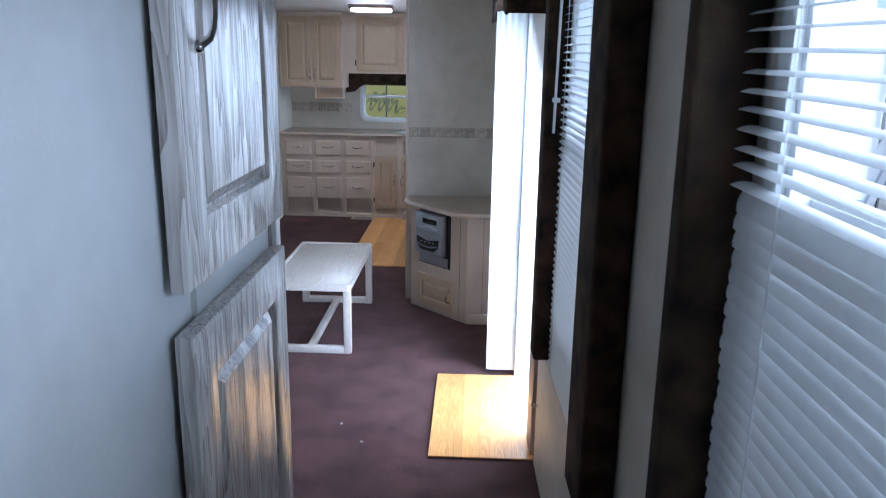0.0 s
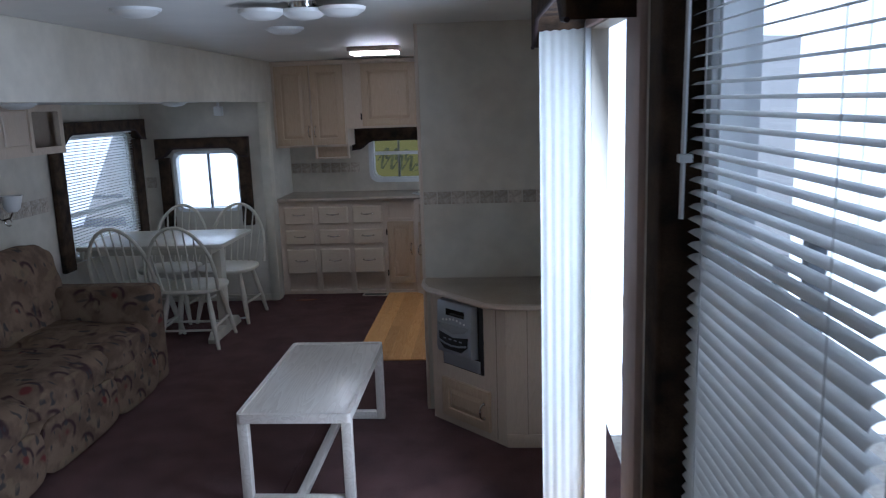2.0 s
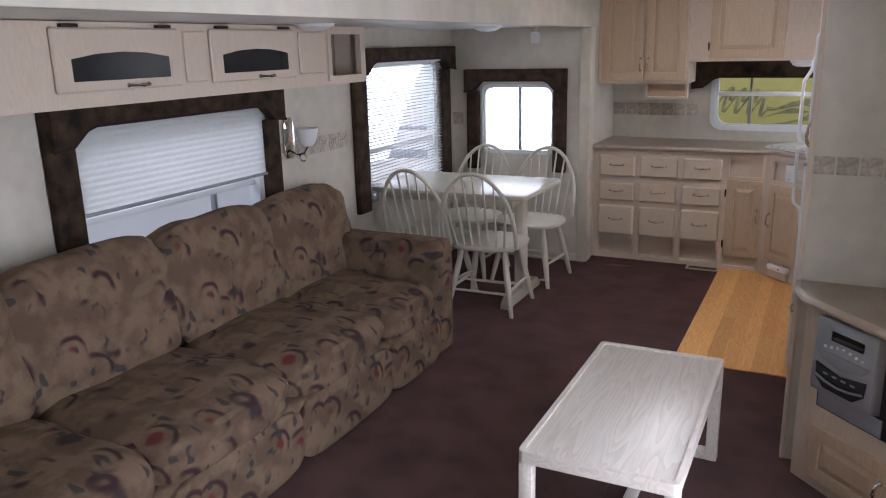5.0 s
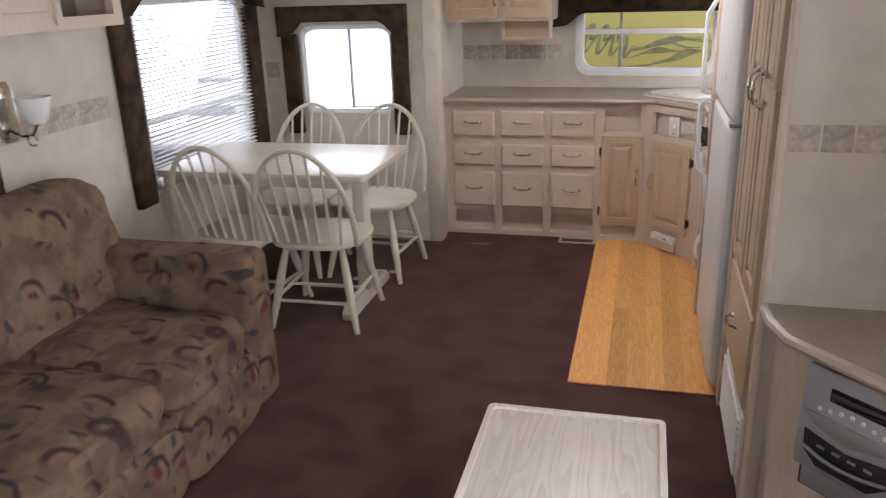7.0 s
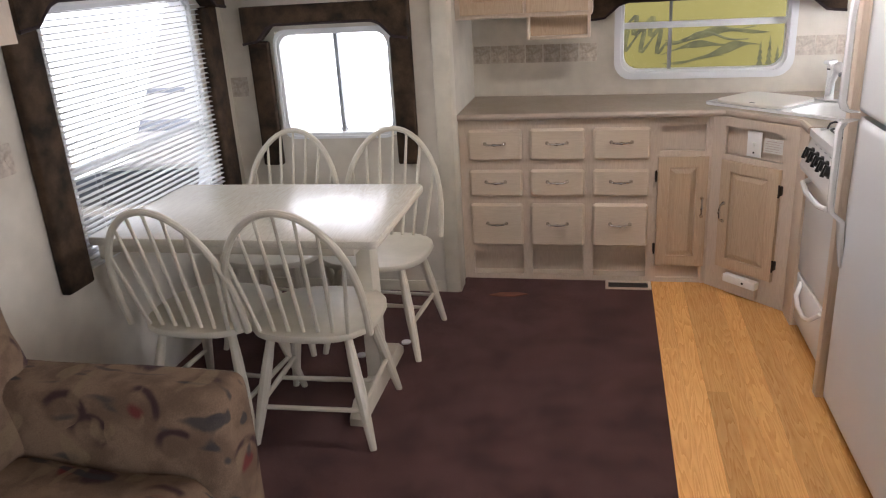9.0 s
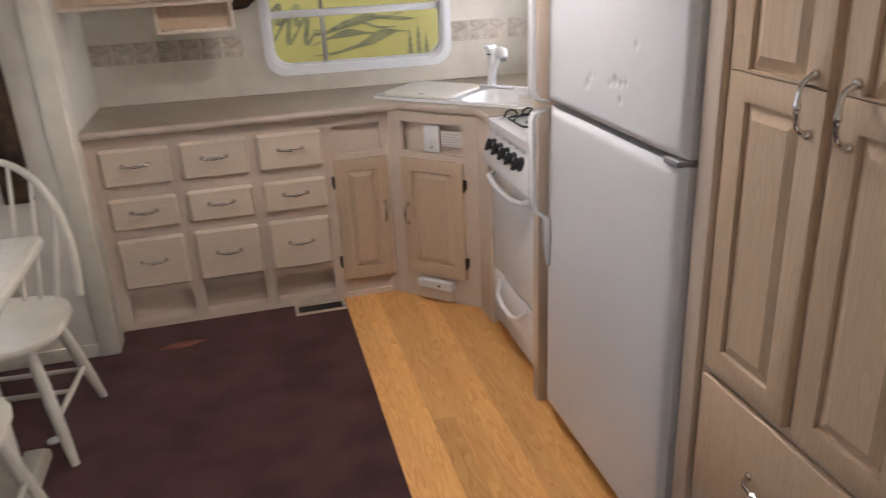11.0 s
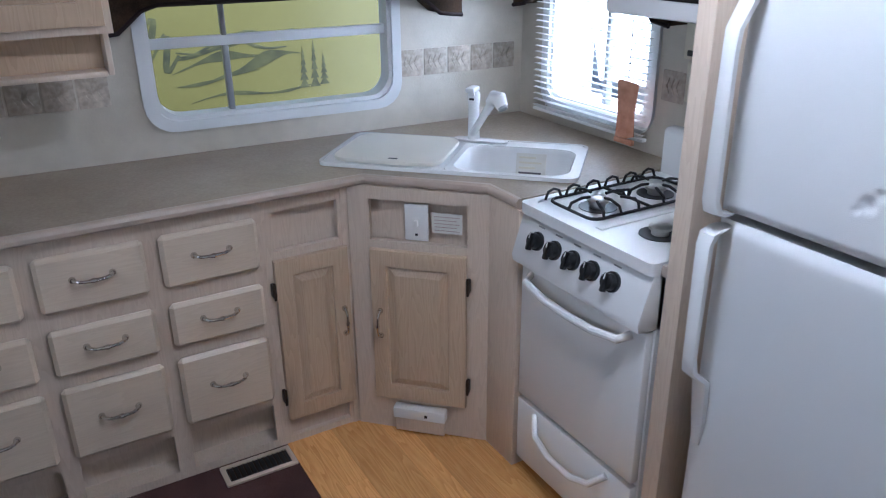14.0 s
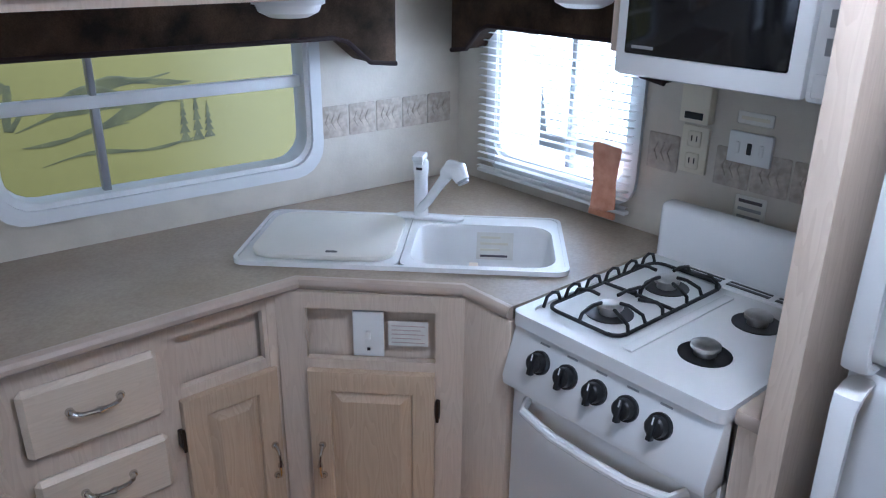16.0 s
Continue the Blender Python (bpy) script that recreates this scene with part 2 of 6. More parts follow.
def sofa_fabric():
    """Tan chenille with dark crescents, maroon blooms and slate leaf strokes."""
    m = mat("floral_chenille", (0.2, 0.14, 0.08), 0.92, spec=0.2)
    n, l = m.node_tree.nodes, m.node_tree.links
    b, co = n["Principled BSDF"], n["Texture Coordinate"]

    def noise_at(scale, detail, src):
        t = n.new("ShaderNodeTexNoise")
        t.inputs["Scale"].default_value, t.inputs["Detail"].default_value = scale, detail
        l.new(src, t.inputs[0])
        return t

    def step(src, lo, hi, rev=False):
        r = n.new("ShaderNodeMapRange")
        r.interpolation_type = "SMOOTHSTEP"
        r.inputs[1].default_value, r.inputs[2].default_value = lo, hi
        if rev:
            r.inputs[3].default_value, r.inputs[4].default_value = 1, 0
        l.new(src, r.inputs[0])
        return r.outputs[0]

    def times(a, c):
        k = n.new("ShaderNodeMath")
        k.operation = "MULTIPLY"
        l.new(a, k.inputs[0])
        l.new(c, k.inputs[1])
        return k.outputs[0]

    def over(prev, colour, fac, amount=1.0):
        k = n.new("ShaderNodeMath")
        k.operation = "MULTIPLY"
        k.inputs[1].default_value = amount
        l.new(fac, k.inputs[0])
        mx = n.new("ShaderNodeMix")
        mx.data_type = "RGBA"
        l.new(k.outputs[0], mx.inputs[0])
        l.new(prev, mx.inputs[6])
        mx.inputs[7].default_value = (*colour, 1)
        return mx.outputs[2]

    soft = noise_at(5.0, 3, co.outputs["Object"])
    warp = n.new("ShaderNodeMix")
    warp.data_type = "VECTOR"
    warp.inputs[0].default_value = 0.06
    l.new(co.outputs["Object"], warp.inputs[4])
    l.new(soft.outputs[1], warp.inputs[5])
    base = n.new("ShaderNodeMix")
    base.data_type = "RGBA"
    base.inputs[6].default_value, base.inputs[7].default_value = (0.225, 0.150, 0.098, 1), (0.145, 0.094, 0.062, 1)
    l.new(step(noise_at(9.0, 3, co.outputs["Object"]).outputs[0], 0.38, 0.62), base.inputs[0])
    out = base.outputs[2]
    # crescents: a ring round each cell, broken by a mask
    cell = n.new("ShaderNodeTexVoronoi")
    cell.inputs["Scale"].default_value = 7.0
    l.new(warp.outputs[1], cell.inputs["Vector"])
    band = times(step(cell.outputs["Distance"], 0.31, 0.40), step(cell.outputs["Distance"], 0.43, 0.52, True))
    away = n.new("ShaderNodeVectorMath")
    away.operation = "SUBTRACT"
    l.new(warp.outputs[1], away.inputs[0])
    l.new(cell.outputs["Position"], away.inputs[1])
    side = n.new("ShaderNodeVectorMath")
    side.operation = "DOT_PRODUCT"
    side.inputs[1].default_value = (0.35, 0.65, 0.68)
    l.new(away.outputs[0], side.inputs[0])
    mask = times(step(side.outputs["Value"], -0.015, 0.03), step(noise_at(5.0, 1, co.outputs["Object"]).outputs[0], 0.38, 0.46))
    out = over(out, (0.058, 0.030, 0.030), times(band, mask), 1.0)
    # maroon blooms
    red = times(step(cell.outputs["Distance"], 0.13, 0.24, True), step(noise_at(4.0, 0, co.outputs["Object"]).outputs[0], 0.52, 0.58))
    out = over(out, (0.150, 0.028, 0.026), red, 0.92)
    # slate leaf strokes
    mp = n.new("ShaderNodeMapping")
    mp.inputs["Scale"].default_value, mp.inputs["Rotation"].default_value = (1.0, 3.6, 2.6), (0.5, 0.9, 0.7)
    l.new(warp.outputs[1], mp.inputs[0])
    leaf = step(noise_at(6.0, 1, mp.outputs[0]).outputs[0], 0.62, 0.70)
    out = over(out, (0.050, 0.047, 0.049), leaf, 0.85)
    mp2 = n.new("ShaderNodeMapping")
    mp2.inputs["Scale"].default_value, mp2.inputs["Rotation"].default_value = (3.0, 1.0, 1.6), (0.2, 0.4, 2.1)
    l.new(warp.outputs[1], mp2.inputs[0])
    out = over(out, (0.245, 0.175, 0.105), step(noise_at(6.0, 1, mp2.outputs[0]).outputs[0], 0.60, 0.68), 0.6)
    grain = noise_at(260, 2, co.outputs["Object"])
    gr = n.new("ShaderNodeMapRange")
    gr.inputs[3].default_value, gr.inputs[4].default_value = 0.6, 1.08
    l.new(grain.outputs[0], gr.inputs[0])
    mx = n.new("ShaderNodeMix")
    mx.data_type, mx.blend_type = "RGBA", "MULTIPLY"
    mx.inputs[0].default_value = 1
    l.new(out, mx.inputs[6])
    l.new(gr.outputs[0], mx.inputs[7])
    l.new(mx.outputs[2], b.inputs["Base Color"])
    bp = n.new("ShaderNodeBump")
    bp.inputs["Strength"].default_value, bp.inputs["Distance"].default_value = 0.5, 0.003
    l.new(grain.outputs[0], bp.inputs["Height"])
    l.new(bp.outputs[0], b.inputs["Normal"])
    return m


M_SOFA = sofa_fabric()


# ---- mesh helpers ----
def box(bm, x0, x1, y0, y1, z0, z1, bevel=0.0, segs=2, m=None):
    """Adds a box to bm, with rounded edges."""
    got = bmesh.ops.create_cube(bm, size=1)["verts"]
    for v in got:
        v.co = Vector((x0 + (v.co.x + 0.5) * (x1 - x0), y0 + (v.co.y + 0.5) * (y1 - y0), z0 + (v.co.z + 0.5) * (z1 - z0)))
    if bevel:
        edges = list({e for v in got for e in v.link_edges})
        got = [v for f in bmesh.ops.bevel(bm, geom=edges, offset=bevel, segments=segs, affect="EDGES", profile=0.5)["faces"] for v in f.verts]
        got = list(set(got))
    if m is not None:
        bmesh.ops.transform(bm, matrix=m, verts=got)
    return bm


def tube(bm, pts, radius, sides=8, closed=False):
    """Adds a round bar through the points; radius is one number or one for each point."""
    pts = [Vector(p) for p in pts]
    rad = radius if isinstance(radius, (list, tuple)) else [radius] * len(pts)
    rings, up = [], None
    for i, p in enumerate(pts):
        a = pts[i - 1] if i > 0 or closed else p
        c = pts[(i + 1) % len(pts)] if i < len(pts) - 1 or closed else p
        d = (c - a).normalized()
        if up is None:
            up = d.orthogonal().normalized()
        side = d.cross(up)
        side = side.normalized() if side.length > 1e-6 else d.orthogonal().normalized()
        up = side.cross(d).normalized()
        rings.append([bm.verts.new(p + rad[i] * (math.cos(2 * math.pi * k / sides) * side + math.sin(2 * math.pi * k / sides) * up)) for k in range(sides)])
    pairs = list(zip(rings, rings[1:])) + ([(rings[-1], rings[0])] if closed else [])
    for r, s in pairs:
        for k in range(sides):
            bm.faces.new((r[k], r[(k + 1) % sides], s[(k + 1) % sides], s[k]))
    if not closed:
        bm.faces.new(rings[0][::-1])
        bm.faces.new(rings[-1])
    return bm


def prism(bm, outline, low, high, axis="z", bevel=0.0):
    """Adds a slab with the given outline, from low to high along axis."""
    def at(p, h):
        return {"z": (p[0], p[1], h), "y": (p[0], h, p[1]), "x": (h, p[0], p[1])}[axis]
    bot = [bm.verts.new(at(p, low)) for p in outline]
    top = [bm.verts.new(at(p, high)) for p in outline]
    fs = [bm.faces.new(bot[::-1]), bm.faces.new(top)]
    k = len(outline)
    for i in range(k):
        fs.append(bm.faces.new((bot[i], bot[(i + 1) % k], top[(i + 1) % k], top[i])))
    bmesh.ops.recalc_face_normals(bm, faces=fs)
    if bevel:
        bmesh.ops.bevel(bm, geom=list({e for f in fs[:2] for e in f.edges}), offset=bevel, segments=2, affect="EDGES", profile=0.5)
    return bm


def lathe(bm, profile, sides=20, m=None):
    """Adds a turned shape; profile is (radius, height) pairs."""
    rings = []
    for r, z in profile:
        rings.append([bm.verts.new((r * math.cos(2 * math.pi * k / sides), r * math.sin(2 * math.pi * k / sides), z)) for k in range(sides)])
    for a, c in zip(rings, rings[1:]):
        for k in range(sides):
            bm.faces.new((a[k], a[(k + 1) % sides], c[(k + 1) % sides], c[k]))
    bm.faces.new(rings[0][::-1])
    bm.faces.new(rings[-1])
    vs = [v for r in rings for v in r]
    if m is not None:
        bmesh.ops.transform(bm, matrix=m, verts=vs)
    return bm


def rounded(w, h, r, cx=0.0, cy=0.0, steps=5):
    """Outline of a rectangle with round corners."""
    out = []
    for sx, sy, a0 in ((1, 1, 0), (-1, 1, 90), (-1, -1, 180), (1, -1, 270)):
        for k in range(steps + 1):
            a = radians(a0 + 90 * k / steps)
            out.append((cx + sx * (w / 2 - r) + r * math.cos(a), cy + sy * (h / 2 - r) + r * math.sin(a)))
    return out


def ring(bm, outer, inner, low, high, axis="z"):
    """Adds a frame between two outlines of as many points."""
    def at(p, h):
        return {"z": (p[0], p[1], h), "y": (p[0], h, p[1]), "x": (h, p[0], p[1])}[axis]
    q = [[bm.verts.new(at(p, h)) for p in o] for o, h in ((outer, low), (outer, high), (inner, high), (inner, low))]
    fs, k = [], len(outer)
    for a, c in ((0, 1), (1, 2), (2, 3), (3, 0)):
        for i in range(k):
            j = (i + 1) % k
            fs.append(bm.faces.new((q[a][i], q[a][j], q[c][j], q[c][i])))
    bmesh.ops.recalc_face_normals(bm, faces=fs)
    return bm


def mesh_of(name, bm, material, smooth=True):
    me = bpy.data.meshes.new(name)
    bm.normal_update()
    bm.to_mesh(me)
    bm.free()
    me.materials.append(material)
    if smooth:
        me.polygons.foreach_set("use_smooth", [True] * len(me.polygons))
        me.set_sharp_from_angle(angle=radians(35))
    return me


def part(name, bm, material, parent=None, label="", m=None, smooth=True):
    """Links bm as one mesh under a thing or a part."""
    ob = new(name, mesh_of(name, bm, material, smooth))
    if m is not None:
        ob.matrix_basis = m
    ob.parent = parent
    if label:
        ob["label"] = label
    return ob


def thing(name, label, category, m=None, group="", kind=""):
    ob = tagged(new(name), label, category, group, kind)
    ob.empty_display_size = 0.1
    if m is not None:
        ob.matrix_basis = m
    return ob


def solid(name, bm, material, label, category, m=None, group="", kind="", smooth=True):
    return tagged(part(name, bm, material, None, "", m, smooth), label, category, group, kind)


def B():
    return bmesh.new()


def bx(*a, **k):
    return box(bmesh.new(), *a, **k)

# ---- the plan ----
RX, KX, BY, SX, LX, SY0, SY1 = 0.30, 0.15, 8.06, -3.17, -2.04, 2.45, 7.474
CEIL, SLIDE_CEIL, PANTRY_Y = 2.125, 1.79, 4.92
TH = 0.06
# the front part of the east wall and the kitchen back wall run a little askew
EAST = pose(0.31, 2.2, 0, 0, 0, 1.8) @ pose(-RX, -2.2, 0)
NORTH = pose(KX, BY, 0, 0, 0, -3.6) @ pose(-KX, -BY, 0)
BACK = BY + (KX - LX) * math.tan(radians(3.6))


def wall(name, axis, a, c, u0, u1, z0, z1, holes, material, label):
    """A wall from a to c across axis, with openings (u0, u1, z0, z1) through it."""
    bm = B()
    us = sorted({u0, u1, *(v for h in holes for v in h[:2])})
    zs = sorted({z0, z1, *(v for h in holes for v in h[2:])})
    for i in range(len(us) - 1):
        for k in range(len(zs) - 1):
            cu, cz = (us[i] + us[i + 1]) / 2, (zs[k] + zs[k + 1]) / 2
            if any(h[0] < cu < h[1] and h[2] < cz < h[3] for h in holes):
                continue
            if axis == "x":
                box(bm, a, c, us[i], us[i + 1], zs[k], zs[k + 1])
            else:
                box(bm, us[i], us[i + 1], a, c, zs[k], zs[k + 1])
    bmesh.ops.remove_doubles(bm, verts=bm.verts, dist=1e-5)
    seen, twice = {}, []
    for f in bm.faces:
        key = tuple(round(v, 4) for v in f.calc_center_median())
        if key in seen:
            twice += [f, seen[key]]
        seen[key] = f
    bmesh.ops.delete(bm, geom=twice, context="FACES_ONLY")
    return solid(name, bm, material, label, "wall", kind="structure", smooth=False)


WIN_A = (-0.36, 0.53, 0.62, 1.90)
WIN_B = (1.52, 2.18, 0.86, 2.05)
DOOR = (2.872, 3.55, 0.0, 1.95)
WIN_K = (7.36, 7.88, 0.99, 1.50)
WIN_Y = (-1.235, -0.398, 1.014, 1.46)
WIN_END = (-2.90, -2.315, 0.84, 1.36)
WIN_1 = (6.16, 7.16, 0.66, 1.56)
WIN_SOFA = (3.90, 5.05, 0.72, 1.37)

wall("wall_east", "x", RX, RX + TH, -1.75, PANTRY_Y, -0.05, CEIL, [WIN_A, WIN_B, DOOR], M_WALL, "cream mottled vinyl wall with windows and entry door").matrix_basis = EAST
wall("wall_east_kitchen", "x", KX, RX + TH, PANTRY_Y + 0.02, BY + TH, -0.05, CEIL, [WIN_K], M_WALL, "cream mottled vinyl kitchen wall with a window")
wall("wall_north", "y", BY, BY + TH, LX - TH, KX, -0.05, CEIL, [WIN_Y], M_WALL, "cream mottled vinyl wall behind the worktop").matrix_basis = NORTH
wall("wall_west_kitchen", "x", LX - TH, LX, SY1 + 0.03, BACK + 0.03, -0.05, CEIL, [], M_WALL, "cream wall beside the drawers")
wall("wall_slide_end", "y", SY1, SY1 + 0.05, SX - TH, LX - 0.07, -0.05, 1.95, [WIN_END], M_WALL, "cream vinyl end wall of the slide-out with a window")
wall("wall_slide", "x", SX - TH, SX, SY0 - TH, SY1, -0.05, 1.95, [WIN_1, WIN_SOFA], M_WALL, "cream vinyl outer wall of the slide-out with two windows")
wall("wall_slide_near", "y", SY0 - TH, SY0, SX, LX, -0.05, 1.95, [], M_WALL, "cream near end wall of the slide-out")
wall("wall_west", "x", LX - TH, LX, 1.14, SY0 - TH, -0.05, CEIL, [], M_WALL, "cream living room wall")
wall("wall_closet_end", "y", 1.08, 1.14, LX - TH, -0.43, -0.05, CEIL, [], M_WALL, "cream wall at the back of the closet")
wall("wall_hall", "x", -0.49, -0.43, -1.6, 1.08, -0.05, CEIL, [], M_HALL, "pale grey-blue vinyl hallway wall")
wall("wall_south", "y", -1.66, -1.6, -0.5, RX + 0.3, -0.05, CEIL, [], M_HALL, "plain wall closing the hallway")
wall("wall_pantry", "y", PANTRY_Y, PANTRY_Y + 0.035, -0.462, RX, -0.05, CEIL, [], M_WALL, "cream mottled vinyl partition with a border")

solid("floor", box(box(bx(LX - TH, RX + 0.2, -1.66, BACK + TH, -0.08, 0.0), SX - TH, LX - TH, SY0 - TH, SY1 + 0.05, -0.08, 0.0), LX, -1.058, -1.6, 7.66, 0.0, 0.006), M_CARPET, "dark plum brown carpet", "floor", kind="structure", smooth=False)
solid("ceiling", bx(LX - TH, RX + 0.2, -1.66, BACK + TH, CEIL, CEIL + 0.06), M_CEIL, "off-white vinyl ceiling", "ceiling", kind="structure", smooth=False)
solid("ceiling_slide", bx(SX, LX - 0.04, SY0, SY1, SLIDE_CEIL, SLIDE_CEIL + 0.05), M_SLIDE_CEIL, "pale glossy ceiling of the slide-out", "ceiling", kind="structure", smooth=False)
solid("trim_slide_fascia", bx(LX - 0.04, LX, SY0 - TH, SY1 + 0.05, SLIDE_CEIL - 0.015, CEIL, 0.006), M_WALL, "cream fascia beam above the slide-out opening", "fascia", kind="structure")
solid("trim_slide_post", bx(LX - 0.07, LX + 0.012, SY1 - 0.02, SY1 + 0.10, 0.0, SLIDE_CEIL - 0.015, 0.008), M_PAINTED, "cream upright trim at the slide-out opening", "trim", kind="structure")
solid("baseboard", bx(SX, LX - 0.07, SY1 - 0.012, SY1, 0.0, 0.06, 0.004), M_PAINTED, "cream baseboard under the end window", "baseboard", kind="structure")
solid("trim_pantry_edge", bx(-0.478, -0.459, PANTRY_Y - 0.006, PANTRY_Y + 0.04, 0.0, CEIL, 0.004), M_CABFRAME, "pale wood corner trim of the partition", "trim", kind="structure")

# outdoors
solid("ground", bx(-300, 300, -300, 300, -0.95, -0.75), M_GRAVEL, "pale gravel lot around the trailer", "ground", kind="structure", smooth=False)

# added panel that glows by itself, to white out the view through the door
solid("backdrop", bx(0.56, 3.2, 6.2, 6.25, -0.75, 3.4), M_BRIGHT, "glowing white panel standing in for the bright outdoors at the entry door", "backdrop", kind="structure", smooth=False)
door_light = window_light(RX + 0.16, 3.10, 0.975, -1.5, 3.42, 0.5, 0.62, 1.93, 68)
door_light.matrix_world = EAST @ door_light.matrix_world
window_light(RX + 0.75, 1.9, 2.45, -0.5, 1.9, 0.4, 0.9, 0.8, 16)
window_light(RX + 0.22, 0.1, 1.76, -0.6, 0.35, 1.3, 0.85, 0.36, 6.0)
window_light(SX - 0.34, 6.66, 1.28, -1.6, 6.5, 0.35, 1.25, 1.15, 9)
window_light(SX - 0.6, 4.5, 1.9, -1.9, 4.5, 0.3, 1.2, 0.6, 8)
window_light(-2.63, SY1 + 0.12, 1.1, -2.4, 5.0, 0.7, 0.55, 0.5, 3)
window_light(KX + 0.25, 7.62, 1.27, -1.0, 7.2, 0.8, 0.5, 0.5, 12)

# ---- cabinet pieces ----
def pull(parent, x, y, z, length=0.10, upright=False, name="handle"):
    """An arched nickel pull with two feet and a middle bead; the face looks along -y."""
    bm = B()
    pts, rad = [], []
    for k in range(13):
        s = k / 12 * 2 - 1
        pts.append((s * length / 2, -0.025 * (1 - s ** 4) ** 0.6 - 0.003, -0.002 * (1 - s * s)))
        rad.append(0.0046 + 0.0030 * math.exp(-(s / 0.14) ** 2) + 0.0022 * math.exp(-((abs(s) - 1) / 0.16) ** 2))
    tube(bm, pts, rad, 8)
    for s in (-1, 1):
        lathe(bm, [(0.0095, 0), (0.0095, 0.004), (0.006, 0.009)], 10, pose(s * length / 2, 0, 0, 90, 0, 0))
    return part(name, bm, M_NICKEL, parent, "curved polished nickel pull", pose(x, y, z, 0, 90 if upright else 0, 0))


def raised_door(parent, x0, x1, z0, z1, y, material, name="door", rail=0.055, thick=0.02, label="", foot=None):
    """A frame and raised-panel door; its face looks along -y, its back lies at y."""
    bm = B()
    f = y - thick
    foot = rail if foot is None else foot
    outer = [(x0, z0), (x1, z0), (x1, z1), (x0, z1)]
    inner = [(x0 + rail, z0 + foot), (x1 - rail, z0 + foot), (x1 - rail, z1 - rail), (x0 + rail, z1 - rail)]
    ring(bm, outer, inner, f, y, "y")
    front = [e for e in bm.edges if all(v.co.y < f + 1e-5 for v in e.verts) and len(e.link_faces) == 2 and e.calc_face_angle(0) > 1.0]
    bmesh.ops.bevel(bm, geom=front, offset=0.005, segments=2, affect="EDGES", profile=0.5)
    door = part(name, bm, material, parent, label)
    bm = B()
    a0, a1, c0, c1 = x0 + rail, x1 - rail, z0 + foot, z1 - rail
    e = 0.028
    lo = [bm.verts.new(p) for p in ((a0, y - 0.008, c0), (a1, y - 0.008, c0), (a1, y - 0.008, c1), (a0, y - 0.008, c1))]
    g = [bm.verts.new(p) for p in ((a0 + 0.006, y - 0.009, c0 + 0.006), (a1 - 0.006, y - 0.009, c0 + 0.006), (a1 - 0.006, y - 0.009, c1 - 0.006), (a0 + 0.006, y - 0.009, c1 - 0.006))]
    hi = [bm.verts.new(p) for p in ((a0 + e, f + 0.001, c0 + e), (a1 - e, f + 0.001, c0 + e), (a1 - e, f + 0.001, c1 - e), (a0 + e, f + 0.001, c1 - e))]
    for r, s in ((lo, g), (g, hi)):
        for k in range(4):
            bm.faces.new((r[k], r[(k + 1) % 4], s[(k + 1) % 4], s[k]))
    bm.faces.new(hi)
    bmesh.ops.recalc_face_normals(bm, faces=bm.faces)
    part("panel", bm, material, door, smooth=False)
    return door


def drawer(parent, x0, x1, z0, z1, y, proud=0.027):
    bm = bx(x0, x1, y - proud, y, z0, z1, 0.011, 1)
    d = part("drawer", bm, M_CABX, parent)
    pull(d, (x0 + x1) / 2, y - proud, (z0 + z1) / 2 + 0.01)
    return d


def hinge(parent, x, y, z):
    return part("hinge", box(bx(x - 0.006, x + 0.006, y - 0.024, y, z - 0.022, z + 0.022, 0.003), x - 0.004, x + 0.004, y - 0.027, y - 0.02, z - 0.03, z + 0.03, 0.002), M_BRASS, parent, "dark hinge")


def face_frame(parent, x0, x1, z0, z1, y, holes, thick=0.02, name="face_frame"):
    bm = B()
    us = sorted({x0, x1, *(v for h in holes for v in h[:2])})
    zs = sorted({z0, z1, *(v for h in holes for v in h[2:])})
    for i in range(len(us) - 1):
        for k in range(len(zs) - 1):
            cu, cz = (us[i] + us[i + 1]) / 2, (zs[k] + zs[k + 1]) / 2
            if not any(h[0] < cu < h[1] and h[2] < cz < h[3] for h in holes):
                box(bm, us[i], us[i + 1], y, y + thick, zs[k], zs[k + 1])
    bmesh.ops.remove_doubles(bm, verts=bm.verts, dist=1e-5)
    return part(name, bm, M_CABFRAME, parent, smooth=False)


# ---- base cabinets ----
FACE = 7.655
DR = [(-1.99, -1.715), (-1.675, -1.40), (-1.36, -1.085)]
ROW = [(0.665, 0.825), (0.475, 0.615), (0.205, 0.435)]
c = thing("drawer_cabinet", "pale washed maple base cabinet with nine drawers and shallow recesses below", "cabinet", pose(-1.55, FACE, 0))
X = -1.55
holes = [(a - X + 0.004, b - X - 0.004, 0.035, 0.17) for a, b in DR]
face_frame(c, LX - X, -1.067 - X, 0.0, 0.875, 0.0, holes)
for nm, y0, y1, z0, z1 in (("carcass", 0.02, 0.38, 0.30, 0.872), ("back_board", 0.075, 0.38, 0.034, 0.19), ("bin_floor", 0.02, 0.38, 0.0, 0.034), ("bin_shelf", 0.02, 0.38, 0.19, 0.299)):
    part(nm, bx(LX + 0.003 - X, -1.067 - X, y0, y1, z0, z1), M_CABFRAME, c, smooth=False)
for a in (-1.70, -1.385):
    part("divider", bx(a - X, a + 0.01 - X, 0.021, 0.074, 0.034, 0.19), M_CABFRAME, c)
for a, b in DR:
    for z0, z1 in ROW:
        drawer(c, a - X, b - X, z0, z1, 0.0)

